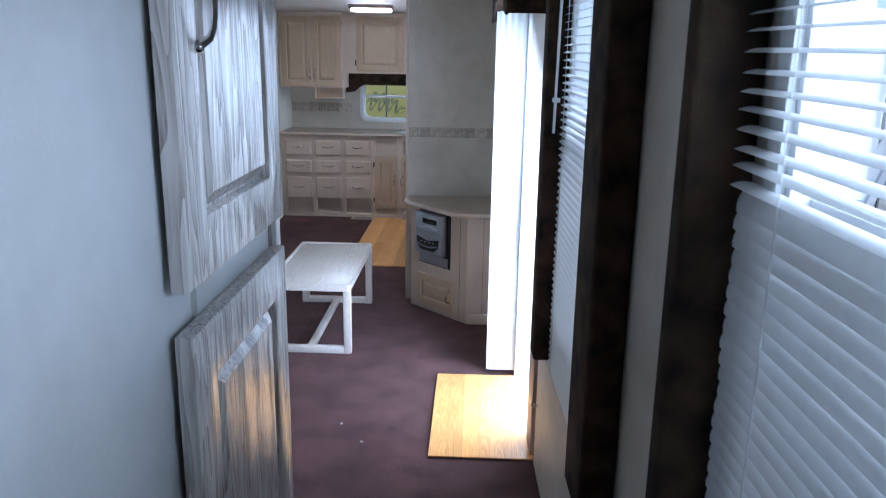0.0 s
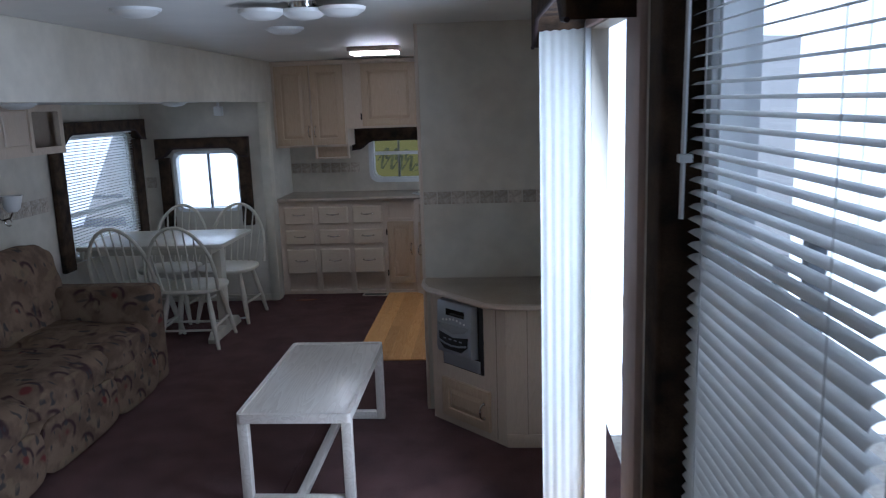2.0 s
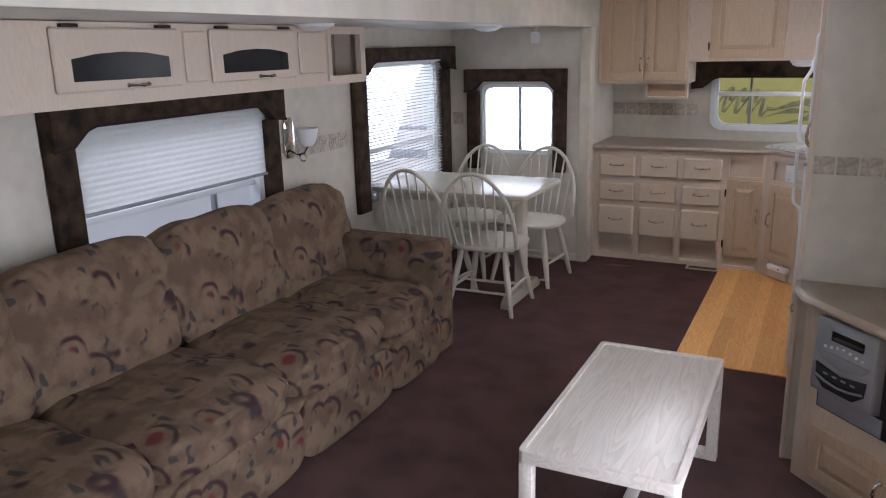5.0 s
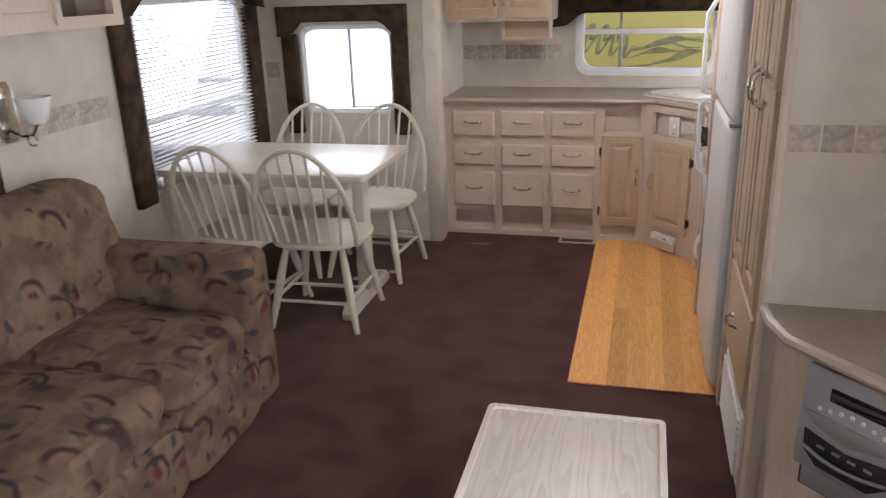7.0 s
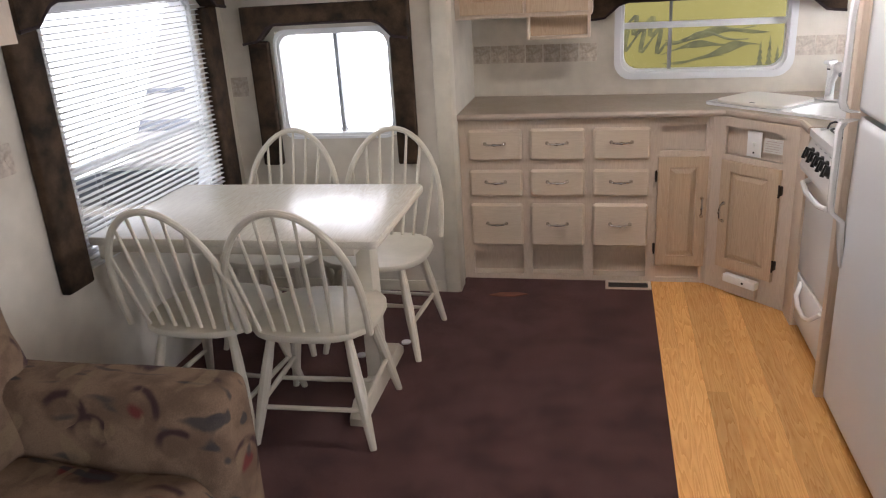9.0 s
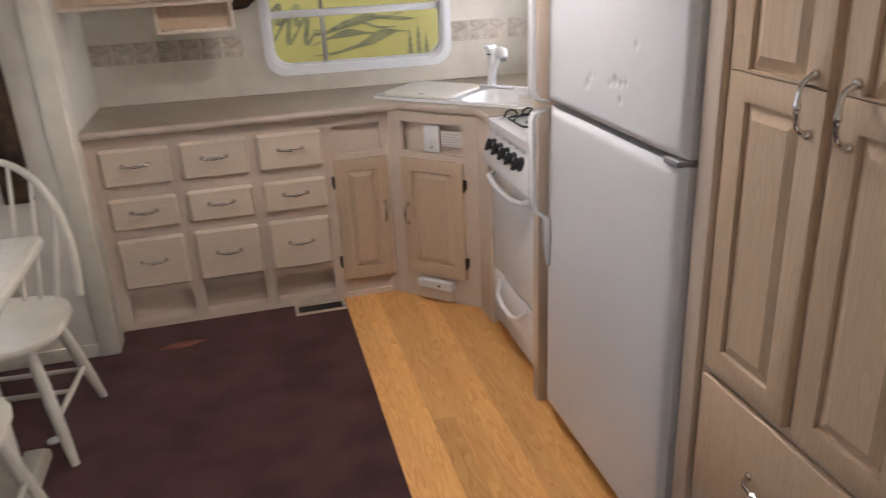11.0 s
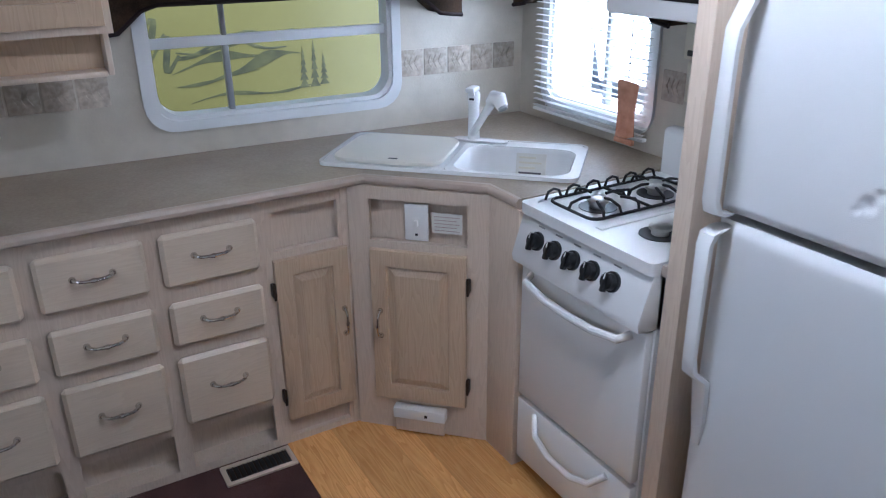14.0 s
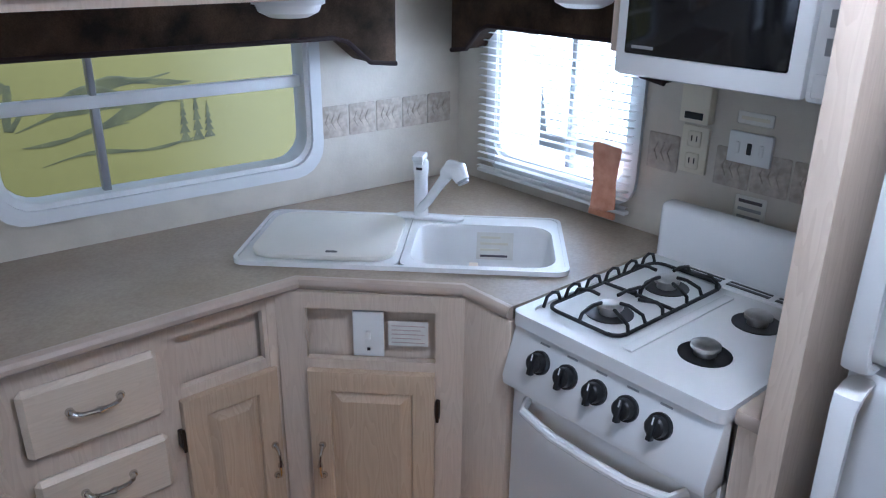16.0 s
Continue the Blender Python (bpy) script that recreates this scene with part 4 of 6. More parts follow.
# ---- microwave and wall cabinets ----
def microwave():
    c = thing("microwave", "white over-range microwave with a black glass door", "microwave", pose(-0.25, 6.875, 0, 0, 0, -90))
    part("casing", bx(-0.26, 0.265, 0.02, 0.39, 1.405, 1.79, 0.004), M_WHITE, c)
    d = part("door", bx(-0.26, 0.135, -0.012, 0.02, 1.39, 1.775, 0.012), M_WHITE, c)
    part("window", bx(-0.232, 0.105, -0.015, -0.010, 1.435, 1.72, 0.004), M_BLACKGLASS, d, "black glass window")
    part("maker_mark", bx(-0.215, -0.165, -0.0162, -0.0152, 1.446, 1.452), M_GREYALU, d, "small grey lettering bar")
    p = part("control_panel", bx(0.137, 0.265, -0.012, 0.02, 1.39, 1.775, 0.010), M_WHITE, c)
    for r in range(5):
        for k in range(3):
            part("key", bx(0.16 + 0.028 * k, 0.182 + 0.028 * k, -0.0145, -0.0118, 1.47 + 0.045 * r, 1.498 + 0.045 * r, 0.001), M_GREYALU, p, "grey key")
    part("open_button", bx(0.15, 0.25, -0.0150, -0.0118, 1.40, 1.44, 0.003), M_WHITE, p)
    part("vent_underside", bx(-0.2, 0.2, 0.05, 0.3, 1.388, 1.406, 0.003), M_BLACK, c, "dark underside grille")


microwave()


def upper(name, label, x0, x1, z0, doors, m, depth=0.34, rail=0.06):
    u = thing(name, label, "wall cabinet", m)
    part("body", bx(x0, x1, 0.0, depth, z0, CEIL - 0.003), M_CABFRAME, u, smooth=False)
    for a, b in doors:
        d = raised_door(u, a, b, z0 + 0.02, CEIL - 0.045, 0.0, M_CAB, rail=rail)
    part("crown", bx(x0 - 0.002, x1 + 0.002, -0.026, 0.0, CEIL - 0.035, CEIL - 0.004, 0.006), M_CABFRAME, u)
    return u


u = upper("wall_cabinet", "washed maple wall cabinet with two raised-panel doors", LX + 0.004, -1.372, 1.36, [(-2.01, -1.70), (-1.685, -1.39)], pose(0, 7.70, 0), depth=0.43)
pull(u, -1.715, -0.02, 1.50, 0.09, True)
pull(u, -1.66, -0.02, 1.50, 0.09, True)
u = upper("wall_cabinet", "washed maple wall cabinet with one door above the window", -1.370, -0.33, 1.515, [(-1.23, -0.74)], pose(0, 7.70, 0), depth=0.37)
hinge(u, -1.238, 0.0, 1.62)
upper("wall_cabinet", "washed maple wall cabinet in the corner above the cooker window", -0.46, 0.37, 1.535, [(-0.44, -0.05), (-0.03, 0.34)], pose(-0.19, 7.59, 0, 0, 0, -90), depth=0.335)
solid("cabinet_side_strip", bx(-0.235, KX, 7.142, 7.165, 1.43, 1.534, 0.002), M_CABFRAME, "washed maple end panel beside the microwave", "panel")
solid("cabinet_over_microwave", bx(-0.19, KX, 6.605, 7.165, 1.80, CEIL - 0.003), M_CABFRAME, "washed maple cabinet above the microwave", "cabinet", smooth=False)
r = thing("paper_towel_rack", "small open wooden rack under the wall cabinet", "rack", pose(-1.535, 7.75, 0))
part("back_panel", bx(-0.14, 0.14, 0.05, 0.06, 1.26, 1.358), M_CAB, r)
for a, b, c0, c1 in ((-0.155, -0.141, 1.25, 1.359), (0.141, 0.155, 1.25, 1.359)):
    part("side_rail", bx(a, b, -0.01, 0.06, c0, c1, 0.003), M_CABFRAME, r)
part("lower_rail", bx(-0.139, 0.139, -0.01, 0.06, 1.248, 1.262, 0.003), M_CABFRAME, r)
for k, (x, y, z) in enumerate(((-0.62, 7.80, 1.513), (-0.02, 7.42, 1.533))):
    l = thing("puck_light", "unlit white dome light under the wall cabinet", "light", pose(x, y, z), group="under-cabinet lights")
    part("base", lathe(B(), [(0.085, -0.012), (0.085, 0.0), (0.02, 0.0)], 24), M_PLASTIC, l)
    part("dome", lathe(B(), [(0.01, -0.045), (0.045, -0.042), (0.07, -0.03), (0.078, -0.012)], 24), M_FROST, l, "frosted dome")

# ---- soft shapes ----
def cushion(w, d, h, puff=0.35, cuts=9, seed=0, amount=0.012):
    """A stuffed box, centred, with rounded sides and slightly uneven cloth."""
    bm = B()
    bmesh.ops.create_cube(bm, size=2)
    bmesh.ops.subdivide_edges(bm, edges=bm.edges[:], cuts=cuts, use_grid_fill=True)
    for v in bm.verts:
        x, y, z = v.co
        e = 5.0
        n = (abs(x) ** e + abs(y) ** e + abs(z) ** e) ** (1 / e)
        p = Vector((x, y, z)) / n
        g = noise.noise(Vector((x * 1.7 + seed * 7.3, y * 1.7, z * 1.7 + seed)))
        bulge = 1 + puff * 0.25 * (1 - x * x) * (1 - y * y) * (1 if abs(z) > 0.5 else 0)
        v.co = Vector((p.x * w / 2, p.y * d / 2, p.z * h / 2 * bulge)) + Vector((1, 1, 1)) * amount * g
    return bm


# ---- sofa ----
def sofa():
    s = thing("sofa", "brown floral chenille sofa with loose back cushions", "sofa", pose(-2.65, 4.05, 0))
    y0, y1 = 2.62 - 4.05, 5.46 - 4.05
    part("base", bx(-0.45, 0.42, y0 + 0.02, y1 - 0.02, 0.05, 0.30, 0.025, 3), M_SOFA, s)
    edges = [2.80, 3.33, 4.04, 4.76, 5.28]
    for k in range(4):
        a, b = edges[k] - 4.05, edges[k + 1] - 4.05
        part("skirt_panel", cushion(0.05, b - a + 0.012, 0.28, 0.1, 6, k, 0.006), M_SOFA, s, "", pose(0.425, (a + b) / 2, 0.155))
        part("seat_cushion", cushion(0.72, b - a + 0.02, 0.20, 0.35, 10, k + 3, 0.014), M_SOFA, s, "", pose(0.09, (a + b) / 2, 0.365, 0, 2, 0))
        part("back_cushion", cushion(0.20, b - a + 0.05 + (0.16 if k == 3 else 0), 0.54, 0.2, 10, k + 11, 0.02), M_SOFA, s, "plump back cushion", pose(-0.275, (a + b) / 2 + (0.05 if k == 3 else 0), 0.665, 0, -12, 0))
    part("back_frame", bx(-0.49, -0.37, y0 + 0.02, y1 - 0.02, 0.05, 0.80, 0.04, 3), M_SOFA, s)
    for y in (y0 + 0.09, y1 - 0.09):
        bm = B()
        box(bm, -0.42, 0.445, y - 0.09, y + 0.09, 0.02, 0.655, 0.045, 4)
        bmesh.ops.subdivide_edges(bm, edges=[e for e in bm.edges if e.calc_length() > 0.2], cuts=5, use_grid_fill=True)
        for v in bm.verts:
            g = noise.noise(v.co * 5)
            v.co += Vector((0.4, 1, 1)) * 0.008 * g
        part("arm", bm, M_SOFA, s, "low square padded arm")


sofa()


# ---- coffee table ----
def coffee_table():
    t = thing("coffee_table", "low whitewashed oak coffee table with a rimmed top and sled legs", "coffee table", pose(-0.952, 4.315, 0.006))
    hx, hy, zt = 0.248, 0.50, 0.432
    part("tabletop", bx(-hx + 0.012, hx - 0.012, -hy + 0.012, hy - 0.012, zt - 0.03, zt - 0.008, 0.002), M_COFFEE, t)
    bm = B()
    ring(bm, rounded(2 * hx, 2 * hy, 0.02), rounded(2 * hx - 0.035, 2 * hy - 0.035, 0.012), zt - 0.042, zt)
    part("rim", bm, M_COFFEE, t, "raised pale rim")
    for sy in (-1, 1):
        y = sy * (hy - 0.03)
        for sx in (-1, 1):
            part("leg", bx(sx * (hx - 0.022) - 0.022, sx * (hx - 0.022) + 0.022, y - 0.022, y + 0.022, 0.0, zt - 0.042, 0.004), M_COFFEE, t)
        part("foot_rail", bx(-hx + 0.044, hx - 0.044, y - 0.02, y + 0.02, 0.0, 0.042, 0.004), M_COFFEE, t)
    part("stretcher", bx(-0.02, 0.02, -hy + 0.05, hy - 0.05, 0.004, 0.040, 0.004), M_COFFEE, t)


coffee_table()


# ---- dining ----
def dining_table():
    t = thing("dining_table", "cream dining table with a glossy whitewashed top on a trestle", "table", pose(-2.59, 6.48, 0.0))
    part("tabletop", prism(B(), rounded(1.10, 0.72, 0.03), 0.735, 0.765, bevel=0.006), M_TABLETOP, t)
    part("apron", bx(-0.52, 0.44, -0.28, 0.28, 0.68, 0.734, 0.004), M_PAINTED, t)
    part("post", bx(0.36, 0.42, -0.05, 0.05, 0.06, 0.68, 0.006), M_PAINTED, t)
    part("foot", prism(B(), [(-0.30, 0.0), (-0.30, 0.03), (-0.24, 0.075), (0.24, 0.075), (0.30, 0.03), (0.30, 0.0)], 0.36, 0.42, "x", 0.004), M_PAINTED, t)
    part("wall_cleat", bx(-0.55, -0.52, -0.3, 0.3, 0.66, 0.734, 0.003), M_PAINTED, t)


dining_table()


def chair():
    c = thing("dining_chair", "cream painted bow-back spindle dining chair", "chair", group="chairs round the dining table")
    seat = []
    for k in range(24):
        a = 2 * math.pi * k / 24
        r = 0.222 + 0.012 * math.sin(a)
        seat.append((math.copysign(abs(math.cos(a)) ** 0.75, math.cos(a)) * r, math.copysign(abs(math.sin(a)) ** 0.75, math.sin(a)) * r))
    part("seat", prism(B(), seat, 0.428, 0.458, bevel=0.010), M_PAINTED, c)
    feet = {}
    for sx in (-1, 1):
        for sy in (-1, 1):
            top, foot = Vector((sx * 0.13, sy * 0.12, 0.43)), Vector((sx * 0.205, sy * 0.205, 0.0))
            feet[sx, sy] = (top, foot)
            part("leg", tube(B(), [top, top.lerp(foot, 0.25), top.lerp(foot, 0.5), top.lerp(foot, 0.75), foot], [0.013, 0.018, 0.020, 0.017, 0.012], 10), M_PAINTED, c)
    mid = {}
    for sx in (-1, 1):
        a, b = feet[sx, -1][0].lerp(feet[sx, -1][1], 0.62), feet[sx, 1][0].lerp(feet[sx, 1][1], 0.62)
        part("side_stretcher", tube(B(), [a, a.lerp(b, 0.5), b], [0.008, 0.011, 0.008], 8), M_PAINTED, c)
        mid[sx] = a.lerp(b, 0.5)
    part("cross_stretcher", tube(B(), [mid[-1], mid[-1].lerp(mid[1], 0.5), mid[1]], [0.008, 0.011, 0.008], 8), M_PAINTED, c)
    a, b = feet[-1, -1][0].lerp(feet[-1, -1][1], 0.66), feet[1, -1][0].lerp(feet[1, -1][1], 0.66)
    part("back_stretcher", tube(B(), [a, b], 0.009, 8), M_PAINTED, c)

    def bow(a):
        x, z = 0.222 * math.cos(a), math.sin(a)
        zz = 0.455 + 0.49 * max(z, 0) ** 0.8
        return Vector((x * (1 + 0.12 * max(0, math.sin(a)) * (1 - z)), -0.165 - 0.13 * (zz - 0.455) / 0.49, zz))

    part("bow", tube(B(), [bow(math.pi * k / 26) for k in range(27)], 0.0125, 10), M_PAINTED, c, "bent bow back")
    for k in range(7):
        f = (k - 3) / 3.55
        best = min((bow(math.pi * j / 200) for j in range(201)), key=lambda p: abs(p.x - f * 0.222) - p.z * 0.001)
        base = Vector((f * 0.175, -0.165, 0.45))
        part("spindle", tube(B(), [base, base.lerp(best, 0.5), best], [0.007, 0.0075, 0.0055], 8), M_PAINTED, c)
    return c


first = chair()
first.matrix_basis = pose(-2.325, 6.245, 0.0, 0, 0, 2) @ Matrix.Diagonal((1.08, 1.04, 0.975, 1))
copy_thing(first, pose(-2.75, 6.25, 0.0, 0, 0, -4))
copy_thing(first, pose(-2.29, 6.93, 0.0, 0, 0, 176))
copy_thing(first, pose(-2.78, 6.93, 0.0, 0, 0, 177))


# ---- media cabinet by the entry ----
def media_cabinet():
    c = thing("corner_media_cabinet", "washed maple corner cabinet with a laminate top", "cabinet")
    body = [(-0.43, PANTRY_Y - 0.004), (-0.43, 4.82), (-0.035, 4.42), (RX - 0.003, 4.42), (RX - 0.003, PANTRY_Y - 0.004)]
    part("body", prism(B(), body, 0.0, 0.735), M_CABFRAME, c, smooth=False)
    top = [(-0.462, PANTRY_Y - 0.003), (-0.462, 4.82), (-0.435, 4.72), (-0.13, 4.36), (-0.04, 4.325), (RX - 0.002, 4.325), (RX - 0.002, PANTRY_Y - 0.003)]
    part("top", prism(B(), top, 0.737, 0.768, bevel=0.006), M_COUNTER, c, "beige laminate top")
    part("edge_strip", tube(B(), [Vector((x, y, 0.752)) for x, y in top[:6]], 0.0165, 8), M_COUNTEREDGE, c, "pale rounded edge")
    part("kick", bx(-0.035, RX - 0.01, 4.408, 4.419, 0.0, 0.07, 0.002), M_CABFRAME, c)
    m = pose(-0.2325, 4.62, 0, 0, 0, -45.4)
    d = raised_door(c, -0.19, 0.172, 0.045, 0.262, 0.0, M_CAB, rail=0.05)
    d.matrix_basis = m
    pull(d, 0.14, -0.02, 0.155, 0.08, True)
    part("stile_line", bx(0.215, 0.219, -0.0012, 0.003, 0.02, 0.73), M_DARKCAB, c, "", m)
    part("panel_line", bx(0.105, 0.108, -0.0012, 0.003, 0.03, 0.72), M_DARKCAB, c, "", pose(-0.035, 4.42, 0))
    e = thing("built_in_stereo", "silver grey built-in stereo with a dark disc slot", "stereo", m)
    part("surround", bx(-0.188, 0.126, -0.003, 0.004, 0.335, 0.712, 0.003), M_BLACK, e, "black surround")
    face = [(0.0, 0.415), (-0.050, 0.425), (-0.056, 0.45), (-0.044, 0.69), (-0.036, 0.70), (0.0, 0.70)]
    part("front", prism(B(), face, -0.178, 0.088, "x", 0.006), M_SILVER, e, "silver grey front")
    tilt = pose(0, -0.0565, 0.45, -2.9, 0, 0)
    part("display", bx(-0.105, 0.035, -0.004, 0.002, 0.180, 0.215, 0.004), M_BLACKGLASS, e, "dark display", tilt)
    part("shoulder", prism(B(), [(-0.165, 0.135), (0.075, 0.135), (0.04, 0.105), (-0.045, 0.085), (-0.13, 0.105)], -0.007, 0.002, "y", 0.002), M_GREYALU, e, "grey curved ridge", tilt)
    part("dark_slot", prism(B(), [(-0.155, 0.085), (-0.045, 0.066), (0.066, 0.085), (0.062, 0.03), (0.02, -0.002), (-0.11, -0.002), (-0.15, 0.03)], -0.005, 0.002, "y", 0.002), M_BLACK, e, "dark disc slot", tilt)
    part("slot_lip", tube(B(), [(-0.15, -0.006, 0.04), (-0.10, -0.012, 0.030), (-0.045, -0.014, 0.026), (0.01, -0.012, 0.030), (0.06, -0.006, 0.04)], 0.005, 8), M_GREYALU, e, "", tilt)
    for k in range(7):
        part("button", lathe(B(), [(0.006, 0), (0.006, 0.003), (0.004, 0.005)], 10), M_PLASTIC, e, "pale round button", tilt @ pose(-0.125 + 0.027 * k, -0.001, 0.158 + 0.006 * math.cos(k - 3), 90, 0, 0))
    for k in range(4):
        part("slot_key", bx(-0.115 + 0.04 * k, -0.095 + 0.04 * k, -0.0065, -0.004, 0.052, 0.059), M_GREYALU, e, "", tilt)
    part("lower_panel", bx(-0.178, 0.105, -0.010, -0.003, 0.342, 0.408, 0.003), M_SILVER, e, "blue-grey lower panel")


media_cabinet()


# ---- overhead cabinets over the sofa ----
def overhead():
    o = thing("overhead_cabinet", "pale wood overhead cabinet with glazed flap doors and an open cubby", "wall cabinet", pose(-2.87, 0, 0, 0, 0, 90))
    # local x = world y, face looks along +x of the room
    y0, y1, z0 = SY0 + 0.02, 5.70, 1.48
    face_frame(o, y0, y1, z0, SLIDE_CEIL - 0.004, 0.0, [(5.34, 5.63, 1.525, 1.745)])
    part("bottom", bx(y0, y1, 0.0201, 0.297, z0, z0 + 0.02), M_CABFRAME, o)
    part("end", bx(y1 - 0.015, y1, 0.0201, 0.297, z0 + 0.021, SLIDE_CEIL - 0.004), M_CABFRAME, o)
    part("back", bx(5.30, 5.684, 0.20, 0.21, z0 + 0.021, SLIDE_CEIL - 0.004), M_DARKCAB, o, "dim inside of the cubby")
    part("inner_side", bx(5.29, 5.30, 0.0201, 0.2, z0 + 0.021, SLIDE_CEIL - 0.004), M_DARKCAB, o)
    part("cubby_frame", ring(B(), rounded(0.35, 0.27, 0.008, 5.485, 1.635), rounded(0.29, 0.22, 0.006, 5.485, 1.635), -0.014, 0.0, "y"), M_CABFRAME, o)
    for a, b in ((3.64, 4.24), (4.42, 5.02)):
        bm = bx(a, b, -0.018, 0.0, 1.535, 1.765, 0.007, 1)
        d = part("flap_door", bm, M_CABFRAME, o)
        cx = (a + b) / 2
        vent = [(cx - 0.23, 1.575), (cx + 0.23, 1.575), (cx + 0.23, 1.655), (cx + 0.12, 1.672), (cx, 1.678), (cx - 0.12, 1.672), (cx - 0.23, 1.655)]
        part("glass_insert", prism(B(), vent, -0.0205, -0.017, "y"), M_TINT, d, "dark arched glass insert")
        pull(d, cx + 0.06, -0.018, 1.552, 0.10)
        for hx in (a + 0.08, b - 0.08):
            part("hinge", bx(hx - 0.035, hx + 0.035, -0.024, 0.0, 1.766, 1.778, 0.002), M_BRASS, d, "dark hinge")
    for a, b in ((5.06, 5.28), (4.27, 4.40)):
        part("fixed_panel", bx(a, b, -0.012, 0.0, 1.545, 1.755, 0.006, 1), M_CABFRAME, o)


overhead()


# ---- closet in the hallway ----
def closet():
    c = thing("hall_closet", "grey pickled oak closet front with two raised-panel doors", "closet", pose(-0.421, 0.82, 0, 0, 0, 90))
    # local x = world y - 0.82
    part("face", bx(-0.15, 0.258, 0.0, 0.02, 0.0, CEIL - 0.003), M_HALL, c, smooth=False)
    up = raised_door(c, -0.25, 0.275, 1.435, 2.07, -0.003, M_OAKDOOR, rail=0.092, thick=0.026)
    pull(up, -0.165, -0.029, 1.83, 0.14, True)
    raised_door(c, -0.25, 0.275, 0.12, 1.372, -0.003, M_OAKDOOR, rail=0.092, thick=0.026)
    part("end_trim", bx(0.278, 0.315, -0.012, 0.05, 0.0, CEIL - 0.003, 0.006), M_OAKDOOR, c, "pale corner trim")


closet()

# ---- windows ----
EAST_THINGS = ("window_1", "window_2", "valance", "window_surround", "mini_blind", "blind_wand", "door_1", "panel_below_window", "panel_knob", "light_switch", "step_handrail")
EAST_LABELS = ("dark brown padded fabric surround of the narrow entry window", "dark brown padded fabric surround of the hallway window", "white mini blind tilted half open in the narrow window", "white mini blind in the hallway window, closed below", "dark brown padded box valance over the entry door")
def window(name, axis, at, w0, w1, z0, z1, out, label, r=0.06, mid=None, bar=None, glass=True, lip=0.035, high=False):
    """A white framed trailer window with round corners. at: inner wall plane; out: +1 or -1, the way out along axis."""
    win = thing(name, label, "window", kind="structure")
    other = "x" if axis == "x" else "y"
    cw, ch, w, h = (w0 + w1) / 2, (z0 + z1) / 2, w1 - w0, z1 - z0
    a, b = sorted((at - out * 0.012, at + out * 0.07))
    bm = B()
    ring(bm, rounded(w + 2 * lip, h + 2 * lip, r + lip * 0.6, cw, ch), rounded(w - 0.008, h - 0.008, r, cw, ch), *sorted((at - out * 0.012, at)), other)
    fr = part("window_frame", bm, M_ALU, win, "white window frame")
    bm = B()
    ring(bm, rounded(w - 0.002, h - 0.002, r, cw, ch), rounded(w - 0.036, h - 0.036, r, cw, ch), *sorted((at, at + out * 0.07)), other)
    part("inner_frame", bm, M_ALU, fr)
    g0, g1 = sorted((at + out * 0.038, at + out * 0.042))

    def strip(u0, u1, v0, v1, mat_, nm):
        q0, q1 = sorted((at + out * 0.025, at + out * 0.055))
        bm = bx(q0, q1, u0, u1, v0, v1, 0.003) if axis == "x" else bx(u0, u1, q0, q1, v0, v1, 0.003)
        return part(nm, bm, mat_, win)

    if mid is not None:
        strip(mid - 0.010, mid + 0.010, z0 + 0.015, (bar or z1) - 0.015, M_GREYALU, "mullion")
        if high:
            strip(mid - 0.008, mid + 0.008, bar + 0.015, z1 - 0.015, M_GREYALU, "upper_mullion")
    if bar is not None:
        strip(w0 + 0.015, w1 - 0.015, bar - 0.016, bar + 0.016, M_ALU, "cross_bar")
    if glass:
        bm = B()
        prism(bm, rounded(w - 0.03, h - 0.03, r, cw, ch), g0, g1, other)
        p = part("pane", bm, M_GLASS, win, "clear glass pane", smooth=False)
        p.visible_shadow = False
    return win


def lambrequin(name, label, axis, at, into, u0, u1, top, drop, side, low, depth=0.10, legs=(True, True), strip=None, near=None):
    """A padded fabric window surround: a box valance with cut-down ends and, below it, padded side strips."""
    v = thing(name, label, "valance")
    other = "x" if axis == "x" else "y"
    a, b = sorted((at, at + into * depth))
    c, d = sorted((at, at + into * (strip or depth * 0.45)))
    end = min(0.16, (u1 - u0) * 0.16)
    outline = [(u0, top), (u0, top - drop - 0.055), (u0 + end * 0.55, top - drop - 0.045), (u0 + end, top - drop + 0.015), (u0 + end * 1.3, top - drop + 0.03), (u1 - end * 1.3, top - drop + 0.03), (u1 - end, top - drop + 0.015), (u1 - end * 0.55, top - drop - 0.045), (u1, top - drop - 0.055), (u1, top)]
    part("valance_board", prism(B(), outline, a, b, other, 0.008), M_VALANCE, v, "padded fabric front")
    f = at + into * (depth - 0.004)
    pts = [(f, u, z) if axis == "x" else (u, f, z) for u, z in outline[1:-1]]
    part("welt", tube(B(), pts, 0.0075, 8), M_VALTRIM, v, "dark maroon welt")
    for on, (s0, s1) in zip(legs, ((u0, u0 + (near or side)), (u1 - side, u1))):
        if on:
            z1 = top - drop - 0.05
            bm = bx(c, d, s0, s1, low, z1, 0.012, 3) if axis == "x" else bx(s0, s1, c, d, low, z1, 0.012, 3)
            part("side_strip", bm, M_VALANCE, v, "padded fabric side strip")
    return v


